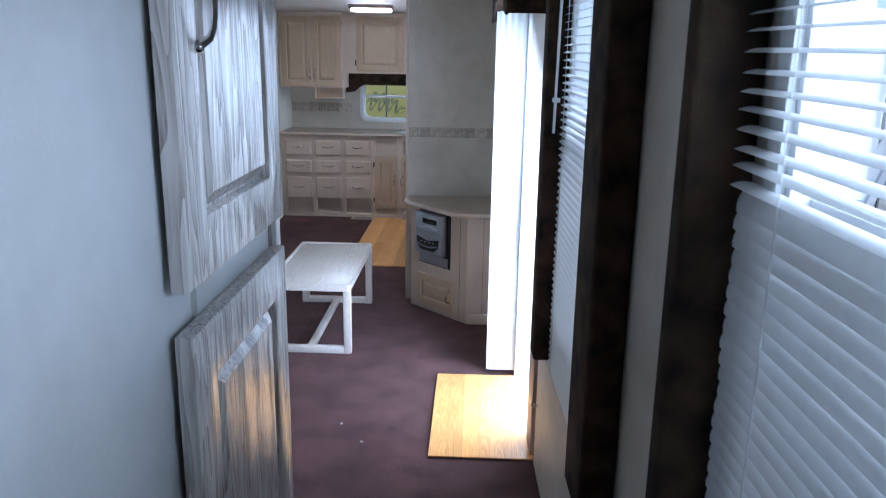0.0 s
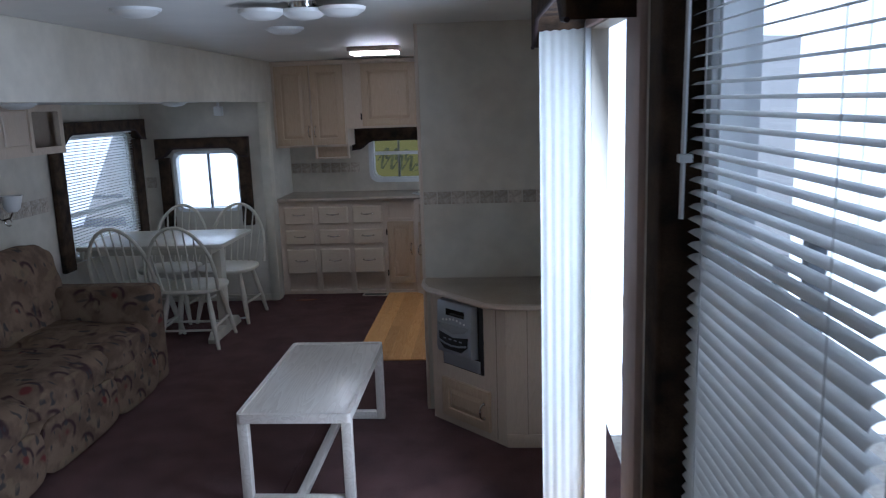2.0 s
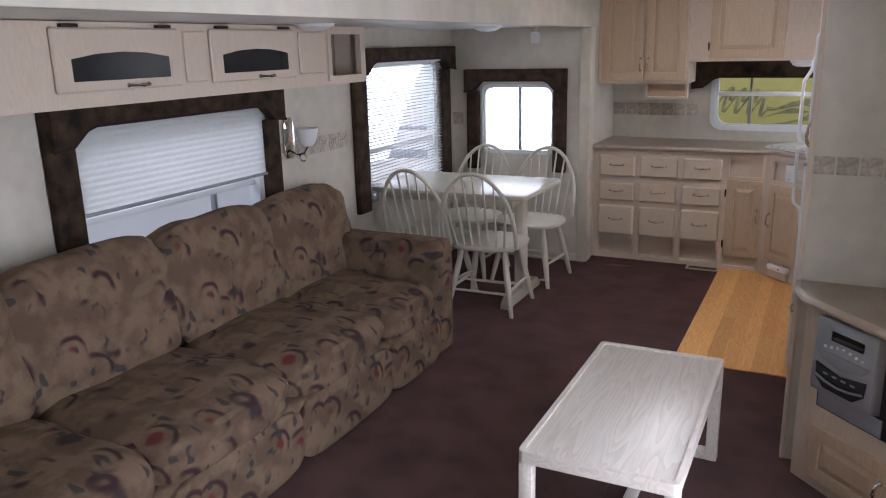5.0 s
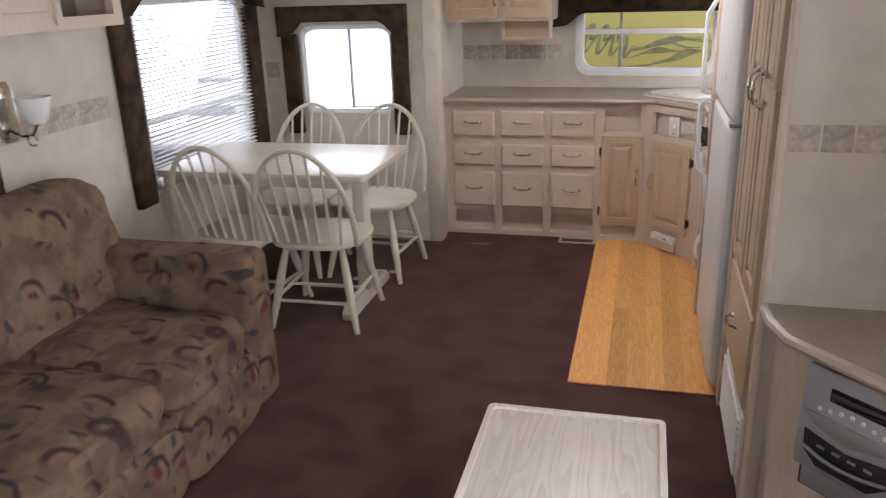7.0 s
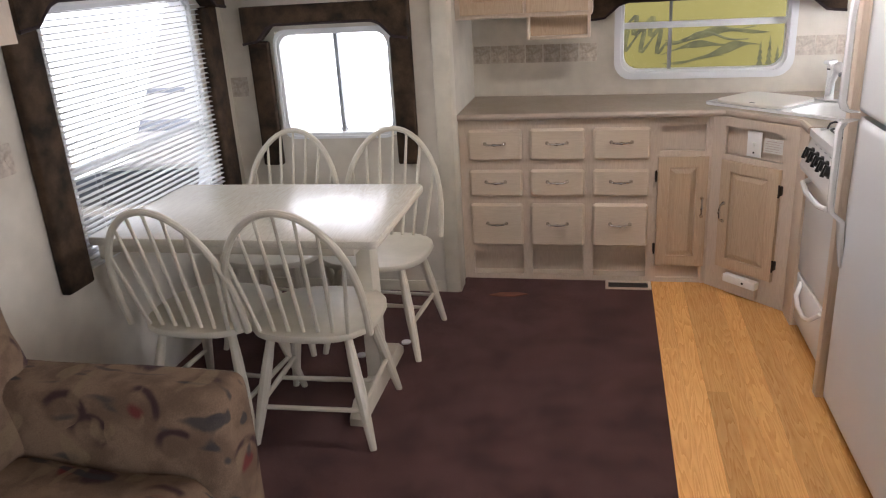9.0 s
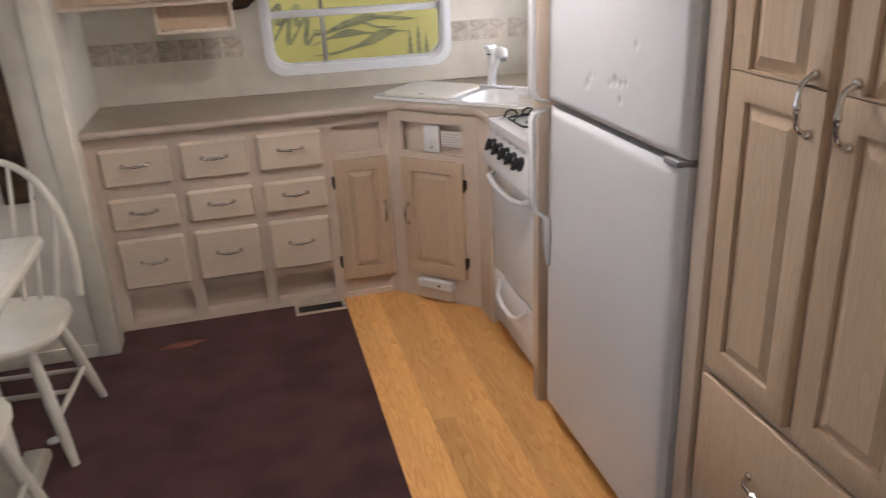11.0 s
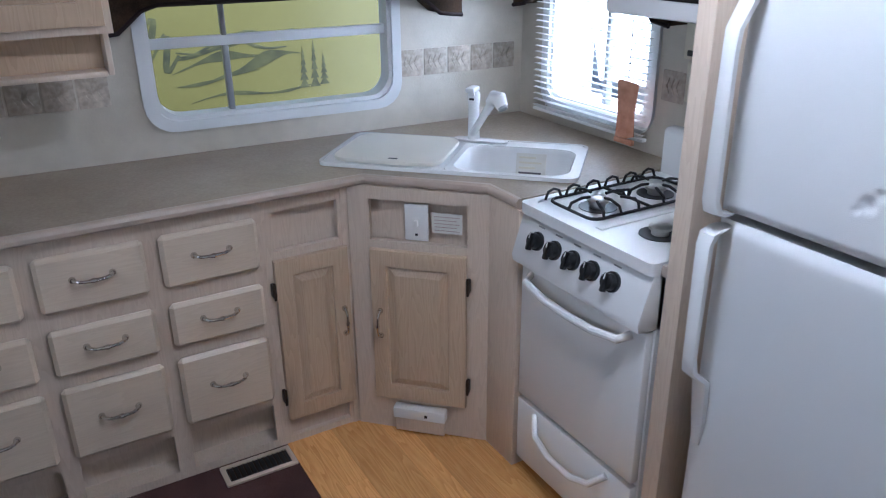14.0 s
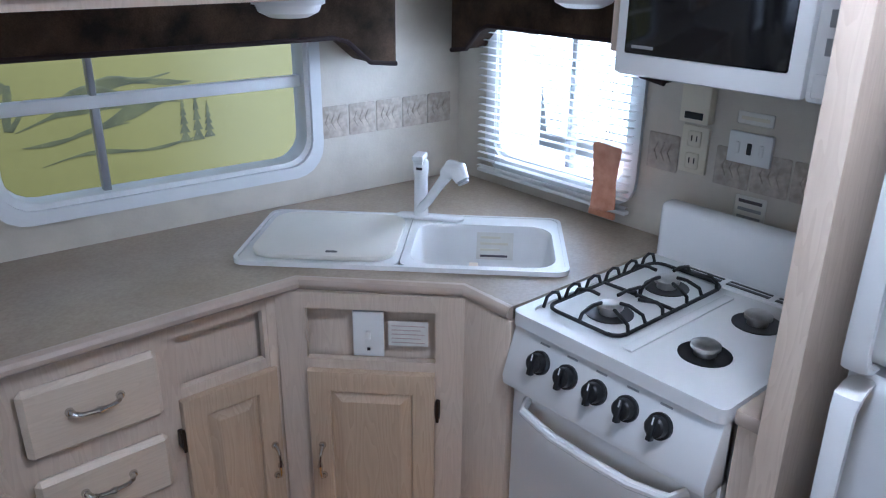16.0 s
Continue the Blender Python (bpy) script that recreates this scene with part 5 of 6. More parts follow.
def blind(label, axis, at, u0, u1, z0, z1, pitch=0.022, tilt=12.0, closed_below=None, name="mini_blind", width=0.025, shut=-66.0):
    """A mini blind: head rail, separate slats, bottom rail, cords and a wand."""
    b = thing(name, label, "blind")
    n = int((z1 - z0) / pitch)
    length = u1 - u0
    bm = B()
    prof = [(-width / 2, -0.0012), (-width / 4, 0.0012), (0, 0.002), (width / 4, 0.0012), (width / 2, -0.0012)]
    rows = [[bm.verts.new((p, s * length / 2, q)) for p, q in prof] for s in (-1, 1)]
    for k in range(4):
        bm.faces.new((rows[0][k], rows[1][k], rows[1][k + 1], rows[0][k + 1]))
    me = mesh_of("slat", bm, M_BLIND)
    turn = 0 if axis == "x" else -90
    cx = (u0 + u1) / 2
    for k in range(n):
        z = z0 + 0.02 + k * pitch
        t = tilt if closed_below is None or z > closed_below else shut
        s = new("slat", me)
        px, py = (at, cx) if axis == "x" else (cx, at)
        s.matrix_basis = pose(px, py, z, 0, 0, turn) @ pose(0, 0, 0, random.uniform(-0.25, 0.25), t + random.uniform(-2, 2), 0)
        s.parent = b

    def bar(a0, a1, c0, c1, nm, dx=0.014):
        bm = bx(at - dx, at + dx, a0, a1, c0, c1, 0.003) if axis == "x" else bx(a0, a1, at - dx, at + dx, c0, c1, 0.003)
        part(nm, bm, M_PLASTIC, b)

    bar(u0, u1, z1, z1 + 0.025, "head_rail", 0.018)
    bar(u0, u1, z0, z0 + 0.012, "bottom_rail", 0.011)
    for f in (0.14, 0.86):
        u = u0 + f * length
        for s in (-0.013, 0.013):
            p = (at + s, u) if axis == "x" else (u, at + s)
            part("cord", tube(B(), [(*p, z0 + 0.01), (*p, z1)], 0.0011, 5), M_PLASTIC, b)
    return b


window("window_1", "x", RX, *WIN_A, 1, "white framed window behind a blind in the hallway", bar=1.58)
window("window_2", "x", RX, *WIN_B, 1, "tall white framed window beside the entry door", mid=1.86, bar=1.53)
window("window_3", "x", KX, *WIN_K, 1, "white framed sliding window over the worktop", mid=7.60)
window("window_4", "y", BY, *WIN_Y, 1, "white framed rounded window behind the worktop", mid=-0.98, bar=1.26, r=0.075, lip=0.03, high=True).matrix_basis = NORTH
window("window_5", "y", SY1, *WIN_END, 1, "white framed sliding window at the dinette", mid=-2.60, lip=0.01)
window("window_6", "x", SX, *WIN_1, -1, "large white framed window beside the dinette", bar=0.98, lip=0.01)
window("window_7", "x", SX, *WIN_SOFA, -1, "wide white framed window behind the sofa", mid=4.72, bar=0.98, lip=0.01)

lambrequin("valance", "dark brown padded fabric valance over the worktop window", "y", BY - 0.002, -1, -1.40, -0.17, 1.512, 0.15, 0.0, 0, 0.11, (False, False)).matrix_basis = NORTH
lambrequin("valance", "dark brown padded fabric valance over the cooker window", "x", KX - 0.002, -1, 7.22, 8.0, 1.53, 0.15, 0.0, 0, 0.09, (False, False))
lambrequin("window_surround", "dark brown padded fabric surround of the dinette end window", "y", SY1 - 0.002, -1, -3.03, -2.205, 1.485, 0.115, 0.105, 0.70, 0.09)
lambrequin("window_surround", "dark brown padded fabric surround of the large dinette window", "x", SX + 0.002, 1, 5.97, 7.36, 1.665, 0.115, 0.145, 0.60, 0.09)
lambrequin("window_surround", "dark floral padded fabric surround of the sofa window", "x", SX + 0.002, 1, 3.76, 5.195, 1.475, 0.115, 0.135, 0.60, 0.09)
lambrequin("window_surround", "dark brown padded fabric surround of the narrow entry window", "x", RX - 0.002, -1, 1.22, 2.325, 2.098, 0.04, 0.11, 0.67, 0.09, strip=0.085, near=0.21)
lambrequin("window_surround", "dark brown padded fabric surround of the hallway window", "x", RX - 0.002, -1, -0.62, 0.665, 2.08, 0.14, 0.05, 0.40, 0.15, strip=0.095)
blind("white mini blind tilted half open in the narrow window", "x", RX - 0.022, 1.56, 2.225, 0.66, 2.06, pitch=0.024, tilt=-12, closed_below=1.40, width=0.026, shut=-30.0)
blind("white mini blind in the hallway window, closed below", "x", RX - 0.022, -0.45, 0.61, 0.45, 1.92, pitch=0.024, tilt=-8, closed_below=1.58, width=0.030, shut=-76.0)
blind("open white mini blind in the large dinette window", "x", SX + 0.022, 6.13, 7.20, 0.64, 1.56, tilt=4)
blind("open white mini blind over the cooker window", "x", KX - 0.03, 7.33, 7.92, 0.945, 1.50, tilt=3)
wand = thing("blind_wand", "clear plastic tilt wand of the blind", "wand", pose(RX - 0.06, 2.17, 1.50))
part("rod", tube(B(), [(0, 0, 0), (0.005, 0, 0.42)], 0.005, 6), M_PLASTIC, wand)
part("hook", bx(-0.008, 0.016, -0.01, 0.01, 0.10, 0.115, 0.002), M_PLASTIC, wand)

sh = thing("pleated_shade", "pale pleated shade half lowered over the sofa window", "shade", pose(SX + 0.03, 4.49, 0))
bm = B()
zs = [1.03 + 0.0135 * k for k in range(27)]
rows = [[bm.verts.new((0.002 if k % 2 else -0.002, s * 0.60, z)) for s in (-1, 1)] for k, z in enumerate(zs)]
for a, b in zip(rows, rows[1:]):
    bm.faces.new((a[0], a[1], b[1], b[0]))
bmesh.ops.solidify(bm, geom=bm.faces[:], thickness=0.001)
part("pleats", bm, M_PLEAT, sh, smooth=False)
part("bottom_bar", bx(-0.01, 0.01, -0.60, 0.60, 1.015, 1.03, 0.003), M_GREYALU, sh)

# amber tag hanging in the cooker window
tag = thing("hanging_tag", "amber plastic tag hung on the blind cord", "tag", pose(0.085, 7.385, 0.935))
part("sheet", prism(B(), [(-0.04, 0.03), (0.045, 0.0), (0.04, 0.09), (0.05, 0.2), (0.035, 0.205), (-0.045, 0.2), (-0.035, 0.1)], -0.0015, 0.0015, "x"), M_AMBER, tag)
part("cord", tube(B(), [(0, 0, 0.195), (0, 0.004, 0.5)], 0.0013, 5), M_PLASTIC, tag)
part("orange_base", bx(-0.006, 0.006, -0.04, 0.045, 0.0, 0.018, 0.002), M_AMBER, tag)


# ---- entry door ----
def entry():
    y0, y1 = DOOR[0], DOOR[1]
    j = thing("door_1", "entry doorway with a white outer door swung open", "door", kind="structure")
    part("jamb_trim", bx(RX - 0.02, RX, y0 - 0.165, y0 - 0.001, 0.0, 2.02, 0.004), M_PINK, j, "pinkish brown jamb trim")
    # far trim is white, not pink: the doorway glare is put into its colour
    part("jamb_trim", bx(RX - 0.02, RX, y1 + 0.001, y1 + 0.05, 0.0, 2.02, 0.004), M_ALU, j, "far jamb trim, white to carry the doorway glare")
    part("head_trim", bx(RX - 0.02, RX, y0 - 0.165, y1 + 0.05, 1.955, 2.02, 0.004), M_PINK, j)
    part("jamb_frame", bx(RX + 0.001, RX + TH + 0.02, y0, y0 + 0.03, 0.0, 1.95, 0.004), M_ALU, j, "white metal jamb")
    part("strike", bx(RX - 0.012, RX + 0.01, y0 + 0.03, y0 + 0.045, 1.13, 1.17, 0.002), M_GREYALU, j, "grey strike plate")
    part("strike", bx(RX - 0.012, RX + 0.01, y0 + 0.03, y0 + 0.045, 0.93, 0.97, 0.002), M_GREYALU, j)
    leaf = part("leaf", bx(0, 0.80, -0.02, 0.02, 0.02, 1.93, 0.008), M_WHITE, j, "white door leaf, open", pose(RX + 0.14, y1 + 0.05, 0, 0, 0, 25))
    part("leaf_window", bx(0.22, 0.58, -0.026, -0.019, 1.05, 1.7, 0.004), M_SHADE, leaf)
    part("leaf_handle", bx(0.70, 0.76, -0.05, -0.02, 0.95, 1.07, 0.008), M_GREYALU, leaf, "grey latch handle")
    part("grab_bar", tube(B(), [(0.12, -0.022, 0.75), (0.12, -0.06, 0.78), (0.12, -0.06, 1.25), (0.12, -0.022, 1.28)], 0.012, 8), M_ALU, leaf)
    cu = thing("door_curtain", "white pleated curtain gathered beside the entry door", "curtain", pose(0.185, y1 + 0.035, 0))
    bm = B()
    top, bot = [], []
    for k in range(33):
        u = k / 32
        x, y = -0.095 + 0.175 * u, 0.0022 * math.sin(u * math.pi * 11)
        top.append(bm.verts.new((x, y, 1.98)))
        bot.append(bm.verts.new((x, y * 1.2, 0.04)))
    for k in range(32):
        bm.faces.new((bot[k], bot[k + 1], top[k + 1], top[k]))
    bmesh.ops.solidify(bm, geom=bm.faces[:], thickness=0.002)
    part("cloth", bm, M_CURTAIN, cu)
    v = lambrequin("valance", "dark brown padded box valance over the entry door", "x", RX - 0.002, -1, y0 - 0.13, y1 + 0.17, 2.09, 0.13, 0.0, 0, 0.19, (False, False))
    st = thing("step_handrail", "folding metal handrail at the entry step", "handrail", pose(RX + 0.35, 3.35, -0.75))
    part("post", tube(B(), [(0, 0, 0), (0, 0, 1.0), (0.25, 0, 1.15), (0.6, 0, 0.75)], 0.014, 8), M_GREYALU, st)
    part("brace", tube(B(), [(0.6, 0, 0.75), (0.6, 0, 0.0)], 0.014, 8), M_GREYALU, st)


entry()
solid("panel_below_window", bx(RX - 0.014, RX - 0.002, 1.37, 2.62, 0.02, 0.60, 0.004), M_WALL, "cream access panel below the narrow window", "panel")
kb = thing("panel_knob", "small nickel knob on the access panel", "knob", pose(RX - 0.014, 2.55, 0.33, 0, -90, 0))
part("stem", lathe(B(), [(0.006, 0), (0.006, 0.012), (0.014, 0.016), (0.014, 0.026), (0.006, 0.03)], 14), M_NICKEL, kb)
for k, (y, z) in enumerate(((2.515, 1.29), (2.515, 1.17), (2.515, 1.035))):
    s = thing("light_switch", "ivory switch plate beside the entry door", "switch", pose(RX - 0.001, y, z), group="switches by the door")
    part("plate", bx(-0.008, 0.0, -0.04, 0.04, -0.055, 0.055, 0.003), M_IVORY, s)
    part("rocker", bx(-0.02, -0.008, -0.012, 0.012, -0.02, 0.02, 0.003), M_IVORY, s)

for ob in list(scene.collection.objects):
    if ob.parent is None and ob.name.split(".")[0] in EAST_THINGS and (ob["label"] in EAST_LABELS or ob.name.split(".")[0] not in ("valance", "window_surround", "mini_blind")):
        ob.matrix_basis = EAST @ ob.matrix_basis

# ---- ceiling and wall lights ----
fl = thing("fluorescent_light", "lit rectangular ceiling light in the kitchen", "ceiling light", pose(-0.90, 6.38, CEIL))
part("frame", bx(-0.185, 0.185, -0.10, 0.10, -0.035, 0.0, 0.008), M_PINK, fl, "brown frame")
part("diffuser", bx(-0.165, 0.165, -0.085, 0.085, -0.055, -0.035, 0.008), M_LIT, fl, "lit white diffuser")
d = thing("dome_light", "round white ceiling dome light, unlit", "ceiling light", pose(-0.47, 3.05, CEIL), group="ceiling domes")
part("ring", lathe(B(), [(0.095, -0.012), (0.10, 0.0), (0.04, 0.0)], 28), M_PLASTIC, d)
part("dome", lathe(B(), [(0.01, -0.035), (0.05, -0.032), (0.08, -0.02), (0.09, -0.010)], 28), M_FROST, d)
copy_thing(d, pose(-0.18, 2.12, CEIL))
copy_thing(d, pose(-1.14, 4.85, CEIL))
copy_thing(d, pose(-1.49, 3.90, CEIL))
copy_thing(d, pose(-2.75, 5.05, SLIDE_CEIL))
copy_thing(d, pose(-2.55, 6.75, SLIDE_CEIL))
ch = thing("three_shade_light", "ceiling light with three frosted petal glass shades", "ceiling light", pose(-0.82, 3.92, CEIL) @ Matrix.Diagonal((0.85, 0.85, 0.85, 1)))
part("canopy", lathe(B(), [(0.03, -0.06), (0.06, -0.045), (0.07, 0.0), (0.02, 0.0)], 20), M_NICKEL, ch)
for x in (-0.19, 0.0, 0.19):
    part("shade", lathe(B(), [(0.02, -0.075), (0.07, -0.068), (0.105, -0.045), (0.11, -0.03)], 22), M_FROST, ch, "frosted glass shade", pose(x, -0.02 if x else 0.03, 0))
part("arm", tube(B(), [(-0.19, -0.02, -0.03), (0, 0, -0.02), (0.19, -0.02, -0.03)], 0.008, 8), M_NICKEL, ch)
vn = thing("roof_vent", "square white roof vent in the ceiling", "vent", pose(-0.95, 3.05, CEIL))
part("frame", bx(-0.2, 0.2, -0.2, 0.2, -0.018, 0.0, 0.006), M_PLASTIC, vn)
part("screen", bx(-0.16, 0.16, -0.16, 0.16, -0.022, -0.018, 0.002), M_SHADE, vn)
sp = thing("smoke_alarm", "small white detector hanging from the slide-out ceiling", "alarm", pose(-2.42, 7.36, SLIDE_CEIL))
part("stem", tube(B(), [(0, 0, 0), (0, 0, -0.04)], 0.012, 8), M_PLASTIC, sp)
part("body", bx(-0.035, 0.035, -0.03, 0.03, -0.12, -0.04, 0.01), M_PLASTIC, sp)


def sconce():
    s = thing("wall_sconce", "nickel wall sconce with a white glass shade", "wall light", pose(SX, 5.30, 1.15))
    plate = [(-0.05, 0.0), (-0.05, 0.11), (-0.03, 0.15), (0.03, 0.15), (0.05, 0.11), (0.05, -0.04), (0.03, -0.08), (-0.03, -0.08), (-0.05, -0.04)]
    part("back_plate", prism(B(), plate, 0.0, 0.018, "x", 0.004), M_NICKEL, s)
    part("arm", tube(B(), [(0.015, 0, -0.03), (0.06, 0.01, -0.06), (0.10, 0.02, -0.05), (0.12, 0.03, -0.01)], 0.007, 8), M_NICKEL, s)
    part("scroll", tube(B(), [(0.09 + 0.022 * math.cos(a * 0.6), 0.02, -0.075 + 0.022 * math.sin(a * 0.6)) for a in range(10)], 0.005, 8), M_NICKEL, s)
    part("shade", lathe(B(), [(0.028, -0.01), (0.045, 0.01), (0.056, 0.05), (0.066, 0.09), (0.06, 0.09), (0.04, 0.02)], 22, pose(0.12, 0.03, 0.0)), M_FROST, s, "white frosted glass shade")


sconce()


# ---- wall gadgets behind the cooker ----
def gadget(name, label, cat_, y, z, w, h, material, d=0.012):
    g = thing(name, label, cat_, pose(KX, y, z))
    part("plate", bx(-d, -0.001, -w / 2, w / 2, -h / 2, h / 2, 0.003), material, g)
    return g


g = gadget("gas_alarm", "ivory gas alarm on the kitchen wall", "alarm", 7.165, 1.285, 0.08, 0.11, M_IVORY, 0.03)
part("dark_window", bx(-0.032, -0.029, -0.025, 0.025, -0.045, -0.028, 0.001), M_BLACK, g)
g = gadget("wall_outlet", "ivory double power outlet on the kitchen wall", "outlet", 7.165, 1.16, 0.075, 0.12, M_IVORY)
for z in (-0.028, 0.028):
    o = part("socket", bx(-0.015, -0.011, -0.018, 0.018, z - 0.02, z + 0.02, 0.003), M_IVORY, g)
    for y in (-0.007, 0.007):
        part("slot", bx(-0.0158, -0.0148, y - 0.0015, y + 0.0015, z - 0.006, z + 0.008), M_BLACK, o)
g = gadget("switch_plate", "white rocker switch plate on the kitchen wall", "switch", 7.02, 1.19, 0.11, 0.075, M_PLASTIC)
for y in (-0.03, 0.0, 0.03):
    part("rocker", bx(-0.015, -0.011, y - 0.006, y + 0.006, -0.014, 0.014, 0.002), M_BLACK if abs(y) < 0.01 else M_PLASTIC, g)
g = gadget("wall_label", "pale paper instruction label with a dark heading", "label", 7.02, 1.26, 0.09, 0.03, M_PAPER, 0.003)
part("print_line", bx(-0.004, -0.003, -0.035, 0.035, -0.004, 0.004), M_IVORY, g)
g = gadget("wall_label", "grey paper instruction label near the cooker", "label", 7.0, 1.03, 0.08, 0.09, M_PAPER, 0.003)
for k in range(4):
    part("print_line", bx(-0.004, -0.003, -0.03, 0.03, 0.028 - 0.02 * k, 0.036 - 0.02 * k), M_INK if k == 0 else M_GREYALU, g)

# ---- small things on the floor ----
fv = thing("floor_register", "brown metal floor vent by the drawers", "vent", pose(-1.175, 7.59, 0.006))
part("frame", ring(B(), rounded(0.23, 0.10, 0.004), rounded(0.20, 0.07, 0.003), 0.0, 0.007), M_CABFRAME, fv)
part("pan", bx(-0.10, 0.10, -0.035, 0.035, 0.0, 0.002), M_BLACK, fv)
for k in range(12):
    part("slat", bx(-0.096 + 0.0165 * k, -0.091 + 0.0165 * k, -0.035, 0.035, 0.0021, 0.005), M_BRASS, fv)
rl = thing("worn_patch", "flat reddish brown scrap lying on the carpet", "scrap", pose(-1.78, 7.44, 0.006, 0, 0, 4))
part("scrap", prism(B(), [(-0.1, -0.012), (-0.05, -0.026), (0.03, -0.03), (0.1, 0.0), (0.05, 0.022), (-0.04, 0.02)], 0.0, 0.003), M_RUST, rl)
for k, (x, y) in enumerate(((-0.62, 2.95), (-0.50, 2.78), (-0.85, 2.6))):
    solid("lint", bx(x, x + 0.012, y, y + 0.006, 0.006, 0.010, 0.002), M_PAPER, "tiny white crumb on the carpet", "crumb", group="crumbs on the carpet")
for k, (x, y) in enumerate(((-2.35, 6.72), (-2.18, 6.86), (-2.30, 6.80))):
    solid("furniture_cup", lathe(B(), [(0.022, 0.006), (0.022, 0.012), (0.01, 0.014)], 12, pose(x, y, 0.0)), M_WHITE, "small white furniture cup under the dinette", "furniture cup", group="cups under the dinette")

# ---- outdoors ----
def trailer(m, w, d, h, label, skin, stripes):
    t = thing("parked_trailer", label, "trailer", m)
    part("body", bx(-w / 2, w / 2, -d / 2, d / 2, 0.45, h, 0.12, 3), skin, t)
    for z, hh, mt in stripes:
        part("stripe", bx(-w / 2 - 0.004, w / 2 + 0.004, -d / 2 - 0.004, d / 2 + 0.004, z, z + hh, 0.002), mt, t, "grey trim stripe")
    for k in range(3):
        x = -w * 0.32 + w * 0.32 * k
        wn_ = part("window", bx(x - 0.4, x + 0.4, -d / 2 - 0.015, d / 2 + 0.015, 1.5, 2.1, 0.01), M_ALU, t)
        part("pane", bx(x - 0.36, x + 0.36, -d / 2 - 0.018, d / 2 + 0.018, 1.54, 2.06), M_TINT, wn_, "dark tinted pane")
    for x in (-0.5, 0.5):
        part("wheel", tube(B(), [(x, -d / 2 + 0.02, 0.35), (x, -d / 2 + 0.25, 0.35)], 0.34, 20), M_BLACK, t, "black tyre")
    return t


M_STRIPE = mat("grey_stripe", (0.30, 0.33, 0.38), 0.4, noise_scale=3, noise_amount=0.1)
trailer(pose(-6.9, 5.2, -0.75, 0, 0, 90), 8.0, 2.4, 3.1, "white travel trailer parked alongside", M_TRAILER, [(0.75, 0.10, M_STRIPE), (1.1, 0.05, M_STRIPE)])
trailer(pose(4.6, 2.0, -0.75, 0, 0, 92), 7.0, 2.4, 3.0, "white travel trailer parked across the lane", M_TRAILER, [(0.9, 0.12, M_STRIPE)])
trailer(pose(4.9, 11.5, -0.75, 0, 0, 60), 7.0, 2.4, 3.0, "white travel trailer parked beyond the kitchen", M_TRAILER, [(0.9, 0.12, M_STRIPE)])
trailer(pose(-4.6, 12.6, -0.75, 0, 0, 8), 7.0, 2.4, 3.0, "white travel trailer parked behind", M_TRAILER, [(0.9, 0.12, M_STRIPE), (1.3, 0.05, M_STRIPE)])


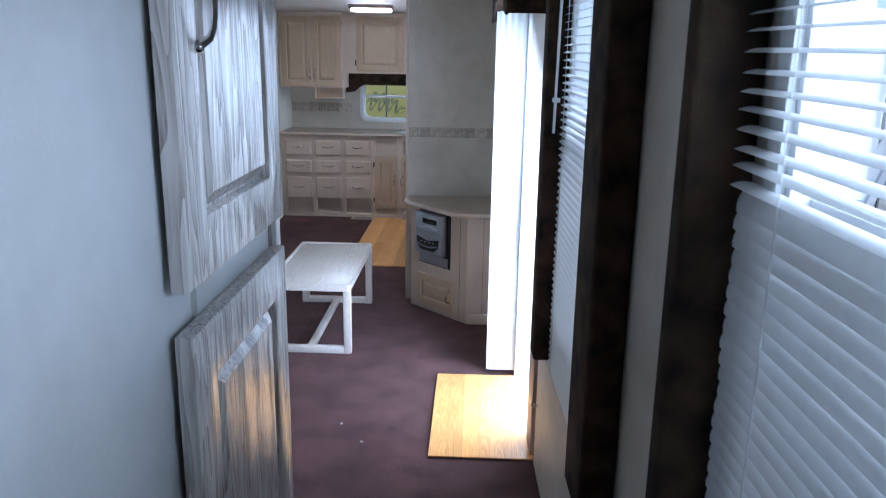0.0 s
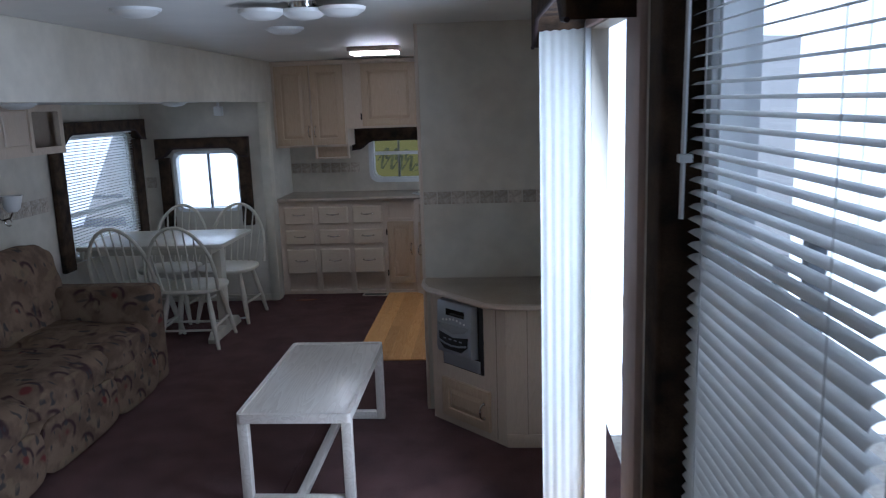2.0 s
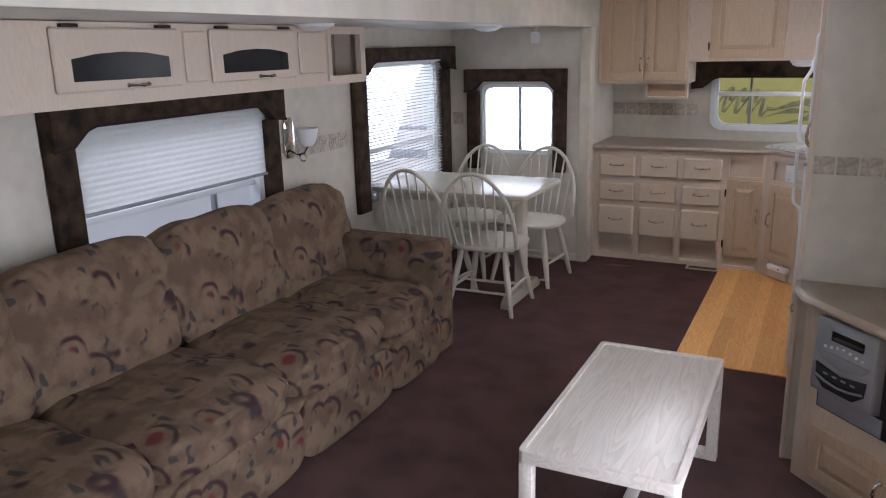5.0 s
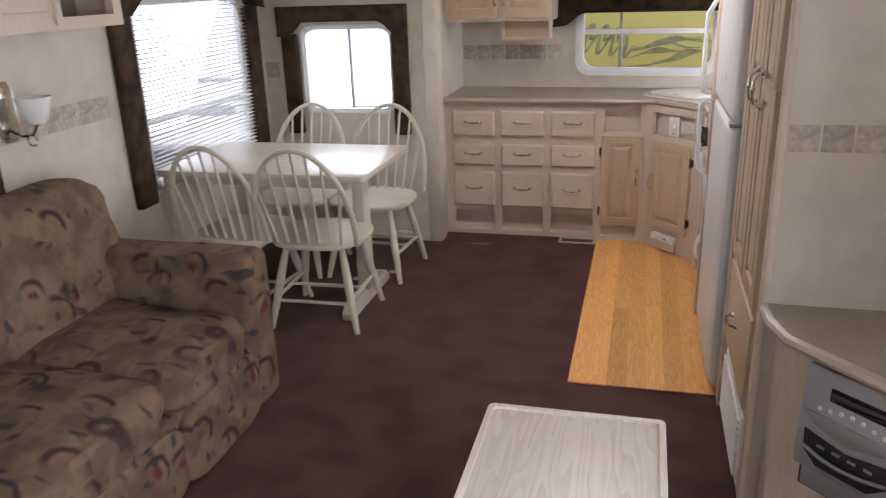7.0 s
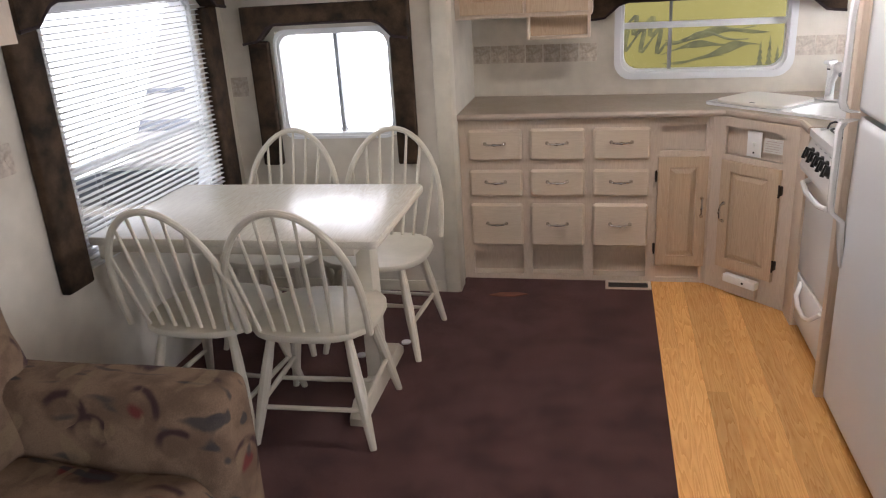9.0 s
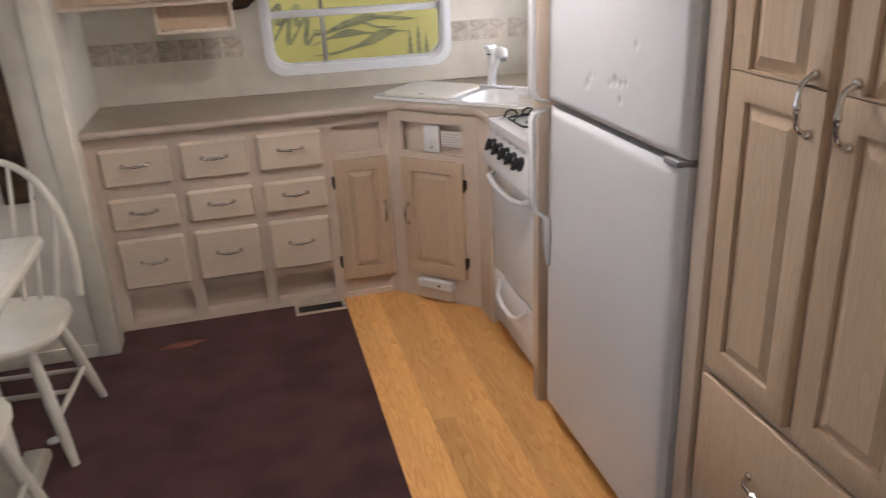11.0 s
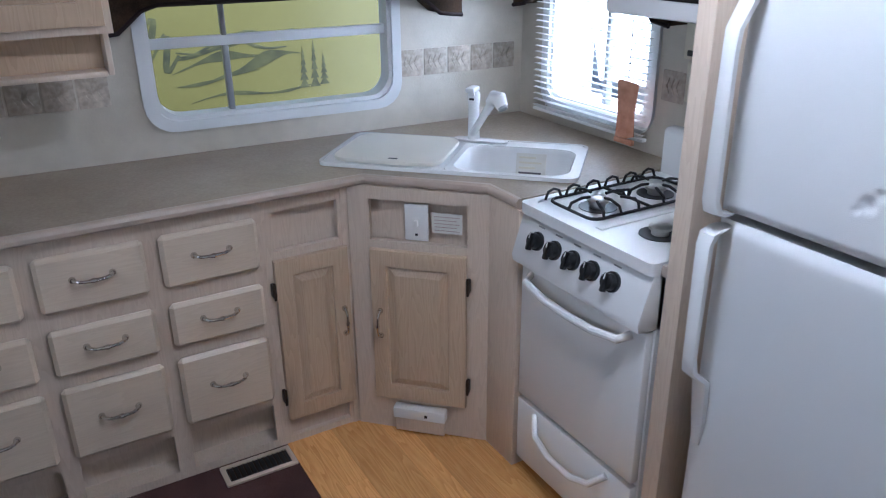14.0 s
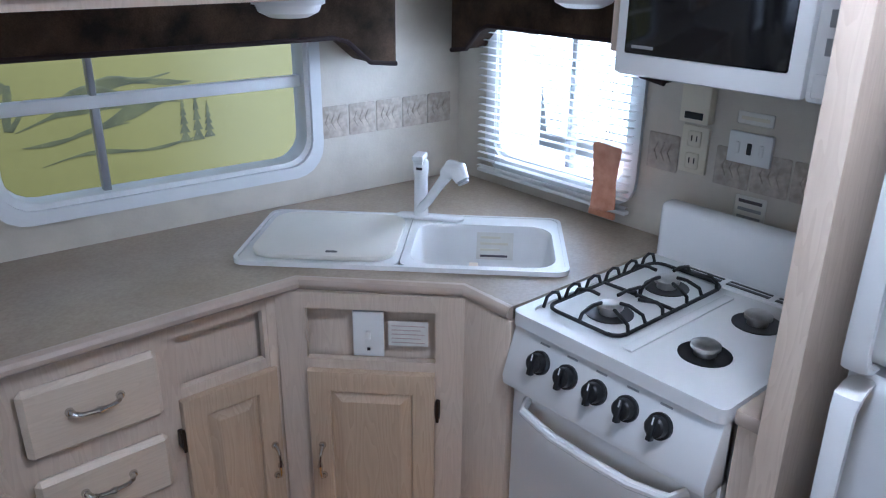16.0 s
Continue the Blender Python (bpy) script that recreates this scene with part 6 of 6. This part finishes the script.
def yellow_neighbour():
    """A yellow trailer front close behind the window, with a drawn landscape."""
    t = thing("yellow_trailer", "yellow trailer with a grey mountain and tree decal", "trailer", pose(-0.72, BY + 1.14, -0.75))
    part("body", bx(-1.9, 1.9, 0.0, 2.2, 0.45, 2.6, 0.04), M_YELLOW, t)

    def stroke(pts, r, name="decal_line"):
        bm = B()
        tube(bm, [(x * 1.4, -0.001, (z - 1.2) * 1.4 + 1.045 + 0.75) for x, z in pts], r, 6)
        for v in bm.verts:
            v.co.y = -0.001 + (v.co.y + 0.001) * 0.1
        return part(name, bm, M_DECAL, t)

    # flowing cursive coils
    for x0, z0, n_, amp in ((-0.44, 1.25, 4, 0.055), (-0.40, 1.31, 3, 0.040)):
        pts = []
        for k in range(n_ * 10 + 1):
            t_ = k / 10
            pts.append((x0 + 0.075 * t_ + 0.024 * math.sin(6.28 * t_), z0 - 0.008 * t_ + amp * math.sin(6.28 * t_)))
        stroke(pts, [0.006 + 0.009 * abs(math.sin(0.314 * k)) for k in range(len(pts))])
    stroke([(-0.36 + 0.07 * math.cos(a / 5), 1.10 + 0.04 * math.sin(a / 5)) for a in range(12, 34)], [0.003 + 0.009 * math.sin(math.pi * k / 21) for k in range(22)])
    # soft ridges and a river
    for k in range(2):
        pts = []
        for q in range(15):
            x = -0.15 + (0.40 - 0.03 * k) * q / 14
            pts.append((x, 1.245 - 0.032 * k + 0.030 * math.sin(9 * x + 1.3 * k) + 0.012 * math.sin(27 * x + k)))
        stroke(pts, [0.003 + (0.008 if k % 2 else 0.005) * math.sin(math.pi * q / 14) * (0.5 + 0.5 * abs(math.sin(q * 1.3 + k))) for q in range(15)])
    for k, (xa, xb, za, rise, thick) in enumerate(((-0.16, 0.31, 1.205, 0.050, 0.020), (-0.17, 0.20, 1.165, 0.035, 0.018), (-0.04, 0.27, 1.130, 0.055, 0.026), (-0.16, 0.12, 1.118, 0.020, 0.010), (-0.12, 0.31, 1.062, 0.012, 0.008))):
        upper, lower = [], []
        for q in range(15):
            u = q / 14
            x = xa + (xb - xa) * u
            z = za + rise * math.sin(1.9 * u) + 0.010 * math.sin(17 * x + 2 * k)
            h = 0.001 + thick * math.sin(math.pi * u) * (0.65 + 0.35 * math.sin(31 * x + 1.7 * k))
            upper.append((x * 1.4, (z + h - 1.2) * 1.4 + 1.795))
            lower.append((x * 1.4, (z - h * 0.8 - 1.2) * 1.4 + 1.795))
        part("decal_ridge", prism(B(), lower + upper[::-1], -0.0012 - 0.0001 * k, -0.0004, "y"), M_DECALFILL, t, "grey mountain ridge decal")
    for x, z, h in ((0.275, 1.07, 0.13), (0.315, 1.07, 0.15), (0.35, 1.075, 0.10)):
        bm = B()
        x, z, h = x * 1.4, (z - 1.2) * 1.4 + 1.045, h * 1.4
        for k in range(5):
            q = k / 5
            wv = 0.022 * (1 - q) + 0.004
            prism(bm, [(x - wv, 0.75 + z + h * q), (x + wv, 0.75 + z + h * q), (x, 0.75 + z + h * (q + 0.28))], -0.002 - 0.0002 * k, -0.0006, "y")
        part("decal_tree", bm, M_DECAL, t)


yellow_neighbour()


def tree(x, y, h, seed):
    rng = random.Random(seed)
    t = thing("tree", "leafy green tree behind the parked trailers", "tree", pose(x, y, -0.75), group="trees of the lot")
    bm = B()
    tube(bm, [(0, 0, 0), (0.1, 0, h * 0.3), (0.0, 0.1, h * 0.6), (0.1, 0.1, h * 0.85)], [0.22, 0.17, 0.11, 0.04], 10)
    for k in range(7):
        a = rng.uniform(0, 6.28)
        z = h * rng.uniform(0.3, 0.7)
        tube(bm, [(0.05, 0.05, z), (math.cos(a) * 0.7, math.sin(a) * 0.7, z + 0.6), (math.cos(a) * 1.5, math.sin(a) * 1.5, z + 1.0)], [0.08, 0.05, 0.02], 6)
    part("trunk", bm, M_BARK, t)
    bm = B()
    for k in range(1500):
        a, u = rng.uniform(0, 6.28), rng.uniform(-1, 1)
        r = rng.uniform(0.45, 1.0) * (1.7 + 0.5 * math.sin(3 * a + u * 4))
        c = Vector((r * math.cos(a) * math.sqrt(1 - u * u), r * math.sin(a) * math.sqrt(1 - u * u), h * 0.68 + u * h * 0.34))
        e1 = Vector((rng.uniform(-1, 1), rng.uniform(-1, 1), rng.uniform(-1, 1))).normalized() * 0.13
        e2 = e1.orthogonal().normalized() * 0.07
        bm.faces.new([bm.verts.new(c + p) for p in (-e1, e2, e1, -e2)])
    part("crown", bm, M_GREEN, t, smooth=False)["kind"] = "stuff"


tree(8.5, 7.5, 6.0, 1)
tree(9.0, 3.5, 6.5, 2)
tree(10.0, 12.0, 7.0, 3)


# ---- border tiles ----
def border(wall_name, axis, at, into, u0, u1, z0, z1, step=0.098, skip=()):
    host = bpy.data.objects[wall_name]
    h = z1 - z0
    bm = B()
    prism(bm, rounded(step - 0.006, h - 0.004, 0.004, 0, 0, 2), 0.0005, 0.003, "y", 0.0008)
    for k in range(3):
        tube(bm, [(-0.025 + 0.02 * k, 0.0032, -h * 0.25), (-0.012 + 0.02 * k, 0.0036, 0.0), (-0.022 + 0.02 * k, 0.0032, h * 0.25)], [0.002, 0.004, 0.002], 4)
    me = mesh_of("border_tile", bm, M_TILE)
    n = int((u1 - u0) / step)
    for k in range(n):
        u = u0 + (k + 0.5) * step
        if any(a < u < b for a, b in skip):
            continue
        o = new("border_tile", me)
        turn = {("y", -1): 180, ("y", 1): 0, ("x", -1): 90, ("x", 1): -90}[axis, into]
        p = (at, u) if axis == "x" else (u, at)
        o.matrix_basis = pose(p[0], p[1], (z0 + z1) / 2, 0, 0, turn)
        o.parent = host


border("wall_pantry", "y", PANTRY_Y, -1, -0.459, RX, 1.175, 1.247, step=0.0765)
border("wall_north", "y", BY, -1, LX, KX, 1.085, 1.185, skip=((-1.36, -0.33),))
border("wall_east_kitchen", "x", KX, -1, 6.62, BY, 1.085, 1.185, skip=((7.28, 7.95), (7.11, 7.22)))
border("wall_slide_end", "y", SY1, -1, SX, LX - 0.07, 1.05, 1.15, skip=((-3.1, -2.21),))
border("wall_slide", "x", SX, 1, 5.20, 5.97, 1.06, 1.165, step=0.102)


# ---- plank floors ----
def planks(x0, x1, y0, y1, width, lengths, z):
    host = bpy.data.objects["floor"]
    n = max(1, round((x1 - x0) / width))
    w = (x1 - x0) / n
    kinds = {}
    for i in range(n):
        y, k = y0, i
        while y < y1 - 1e-6:
            ln = min(lengths[k % len(lengths)], y1 - y)
            if y1 - (y + ln) < 0.1:
                ln = y1 - y
            key = round(ln, 3)
            if key not in kinds:
                kinds[key] = mesh_of("plank", bx(0.0001, w - 0.0001, 0.0001, ln - 0.0001, 0.0, 0.006, 0.0006, 1), M_PLANK)
            p = new("plank", kinds[key])
            p.matrix_basis = pose(x0 + i * w, y, z + random.uniform(0, 0.0006))
            p.parent = host
            y += ln
            k += 1


planks(-1.057, -0.43, 5.76, 7.66, 0.0785, [1.15, 1.6, 0.8, 1.9, 1.35], 0.0008)
planks(-0.18, RX + 0.05, 2.67, 3.57, 0.0785, [0.9], 0.0058)
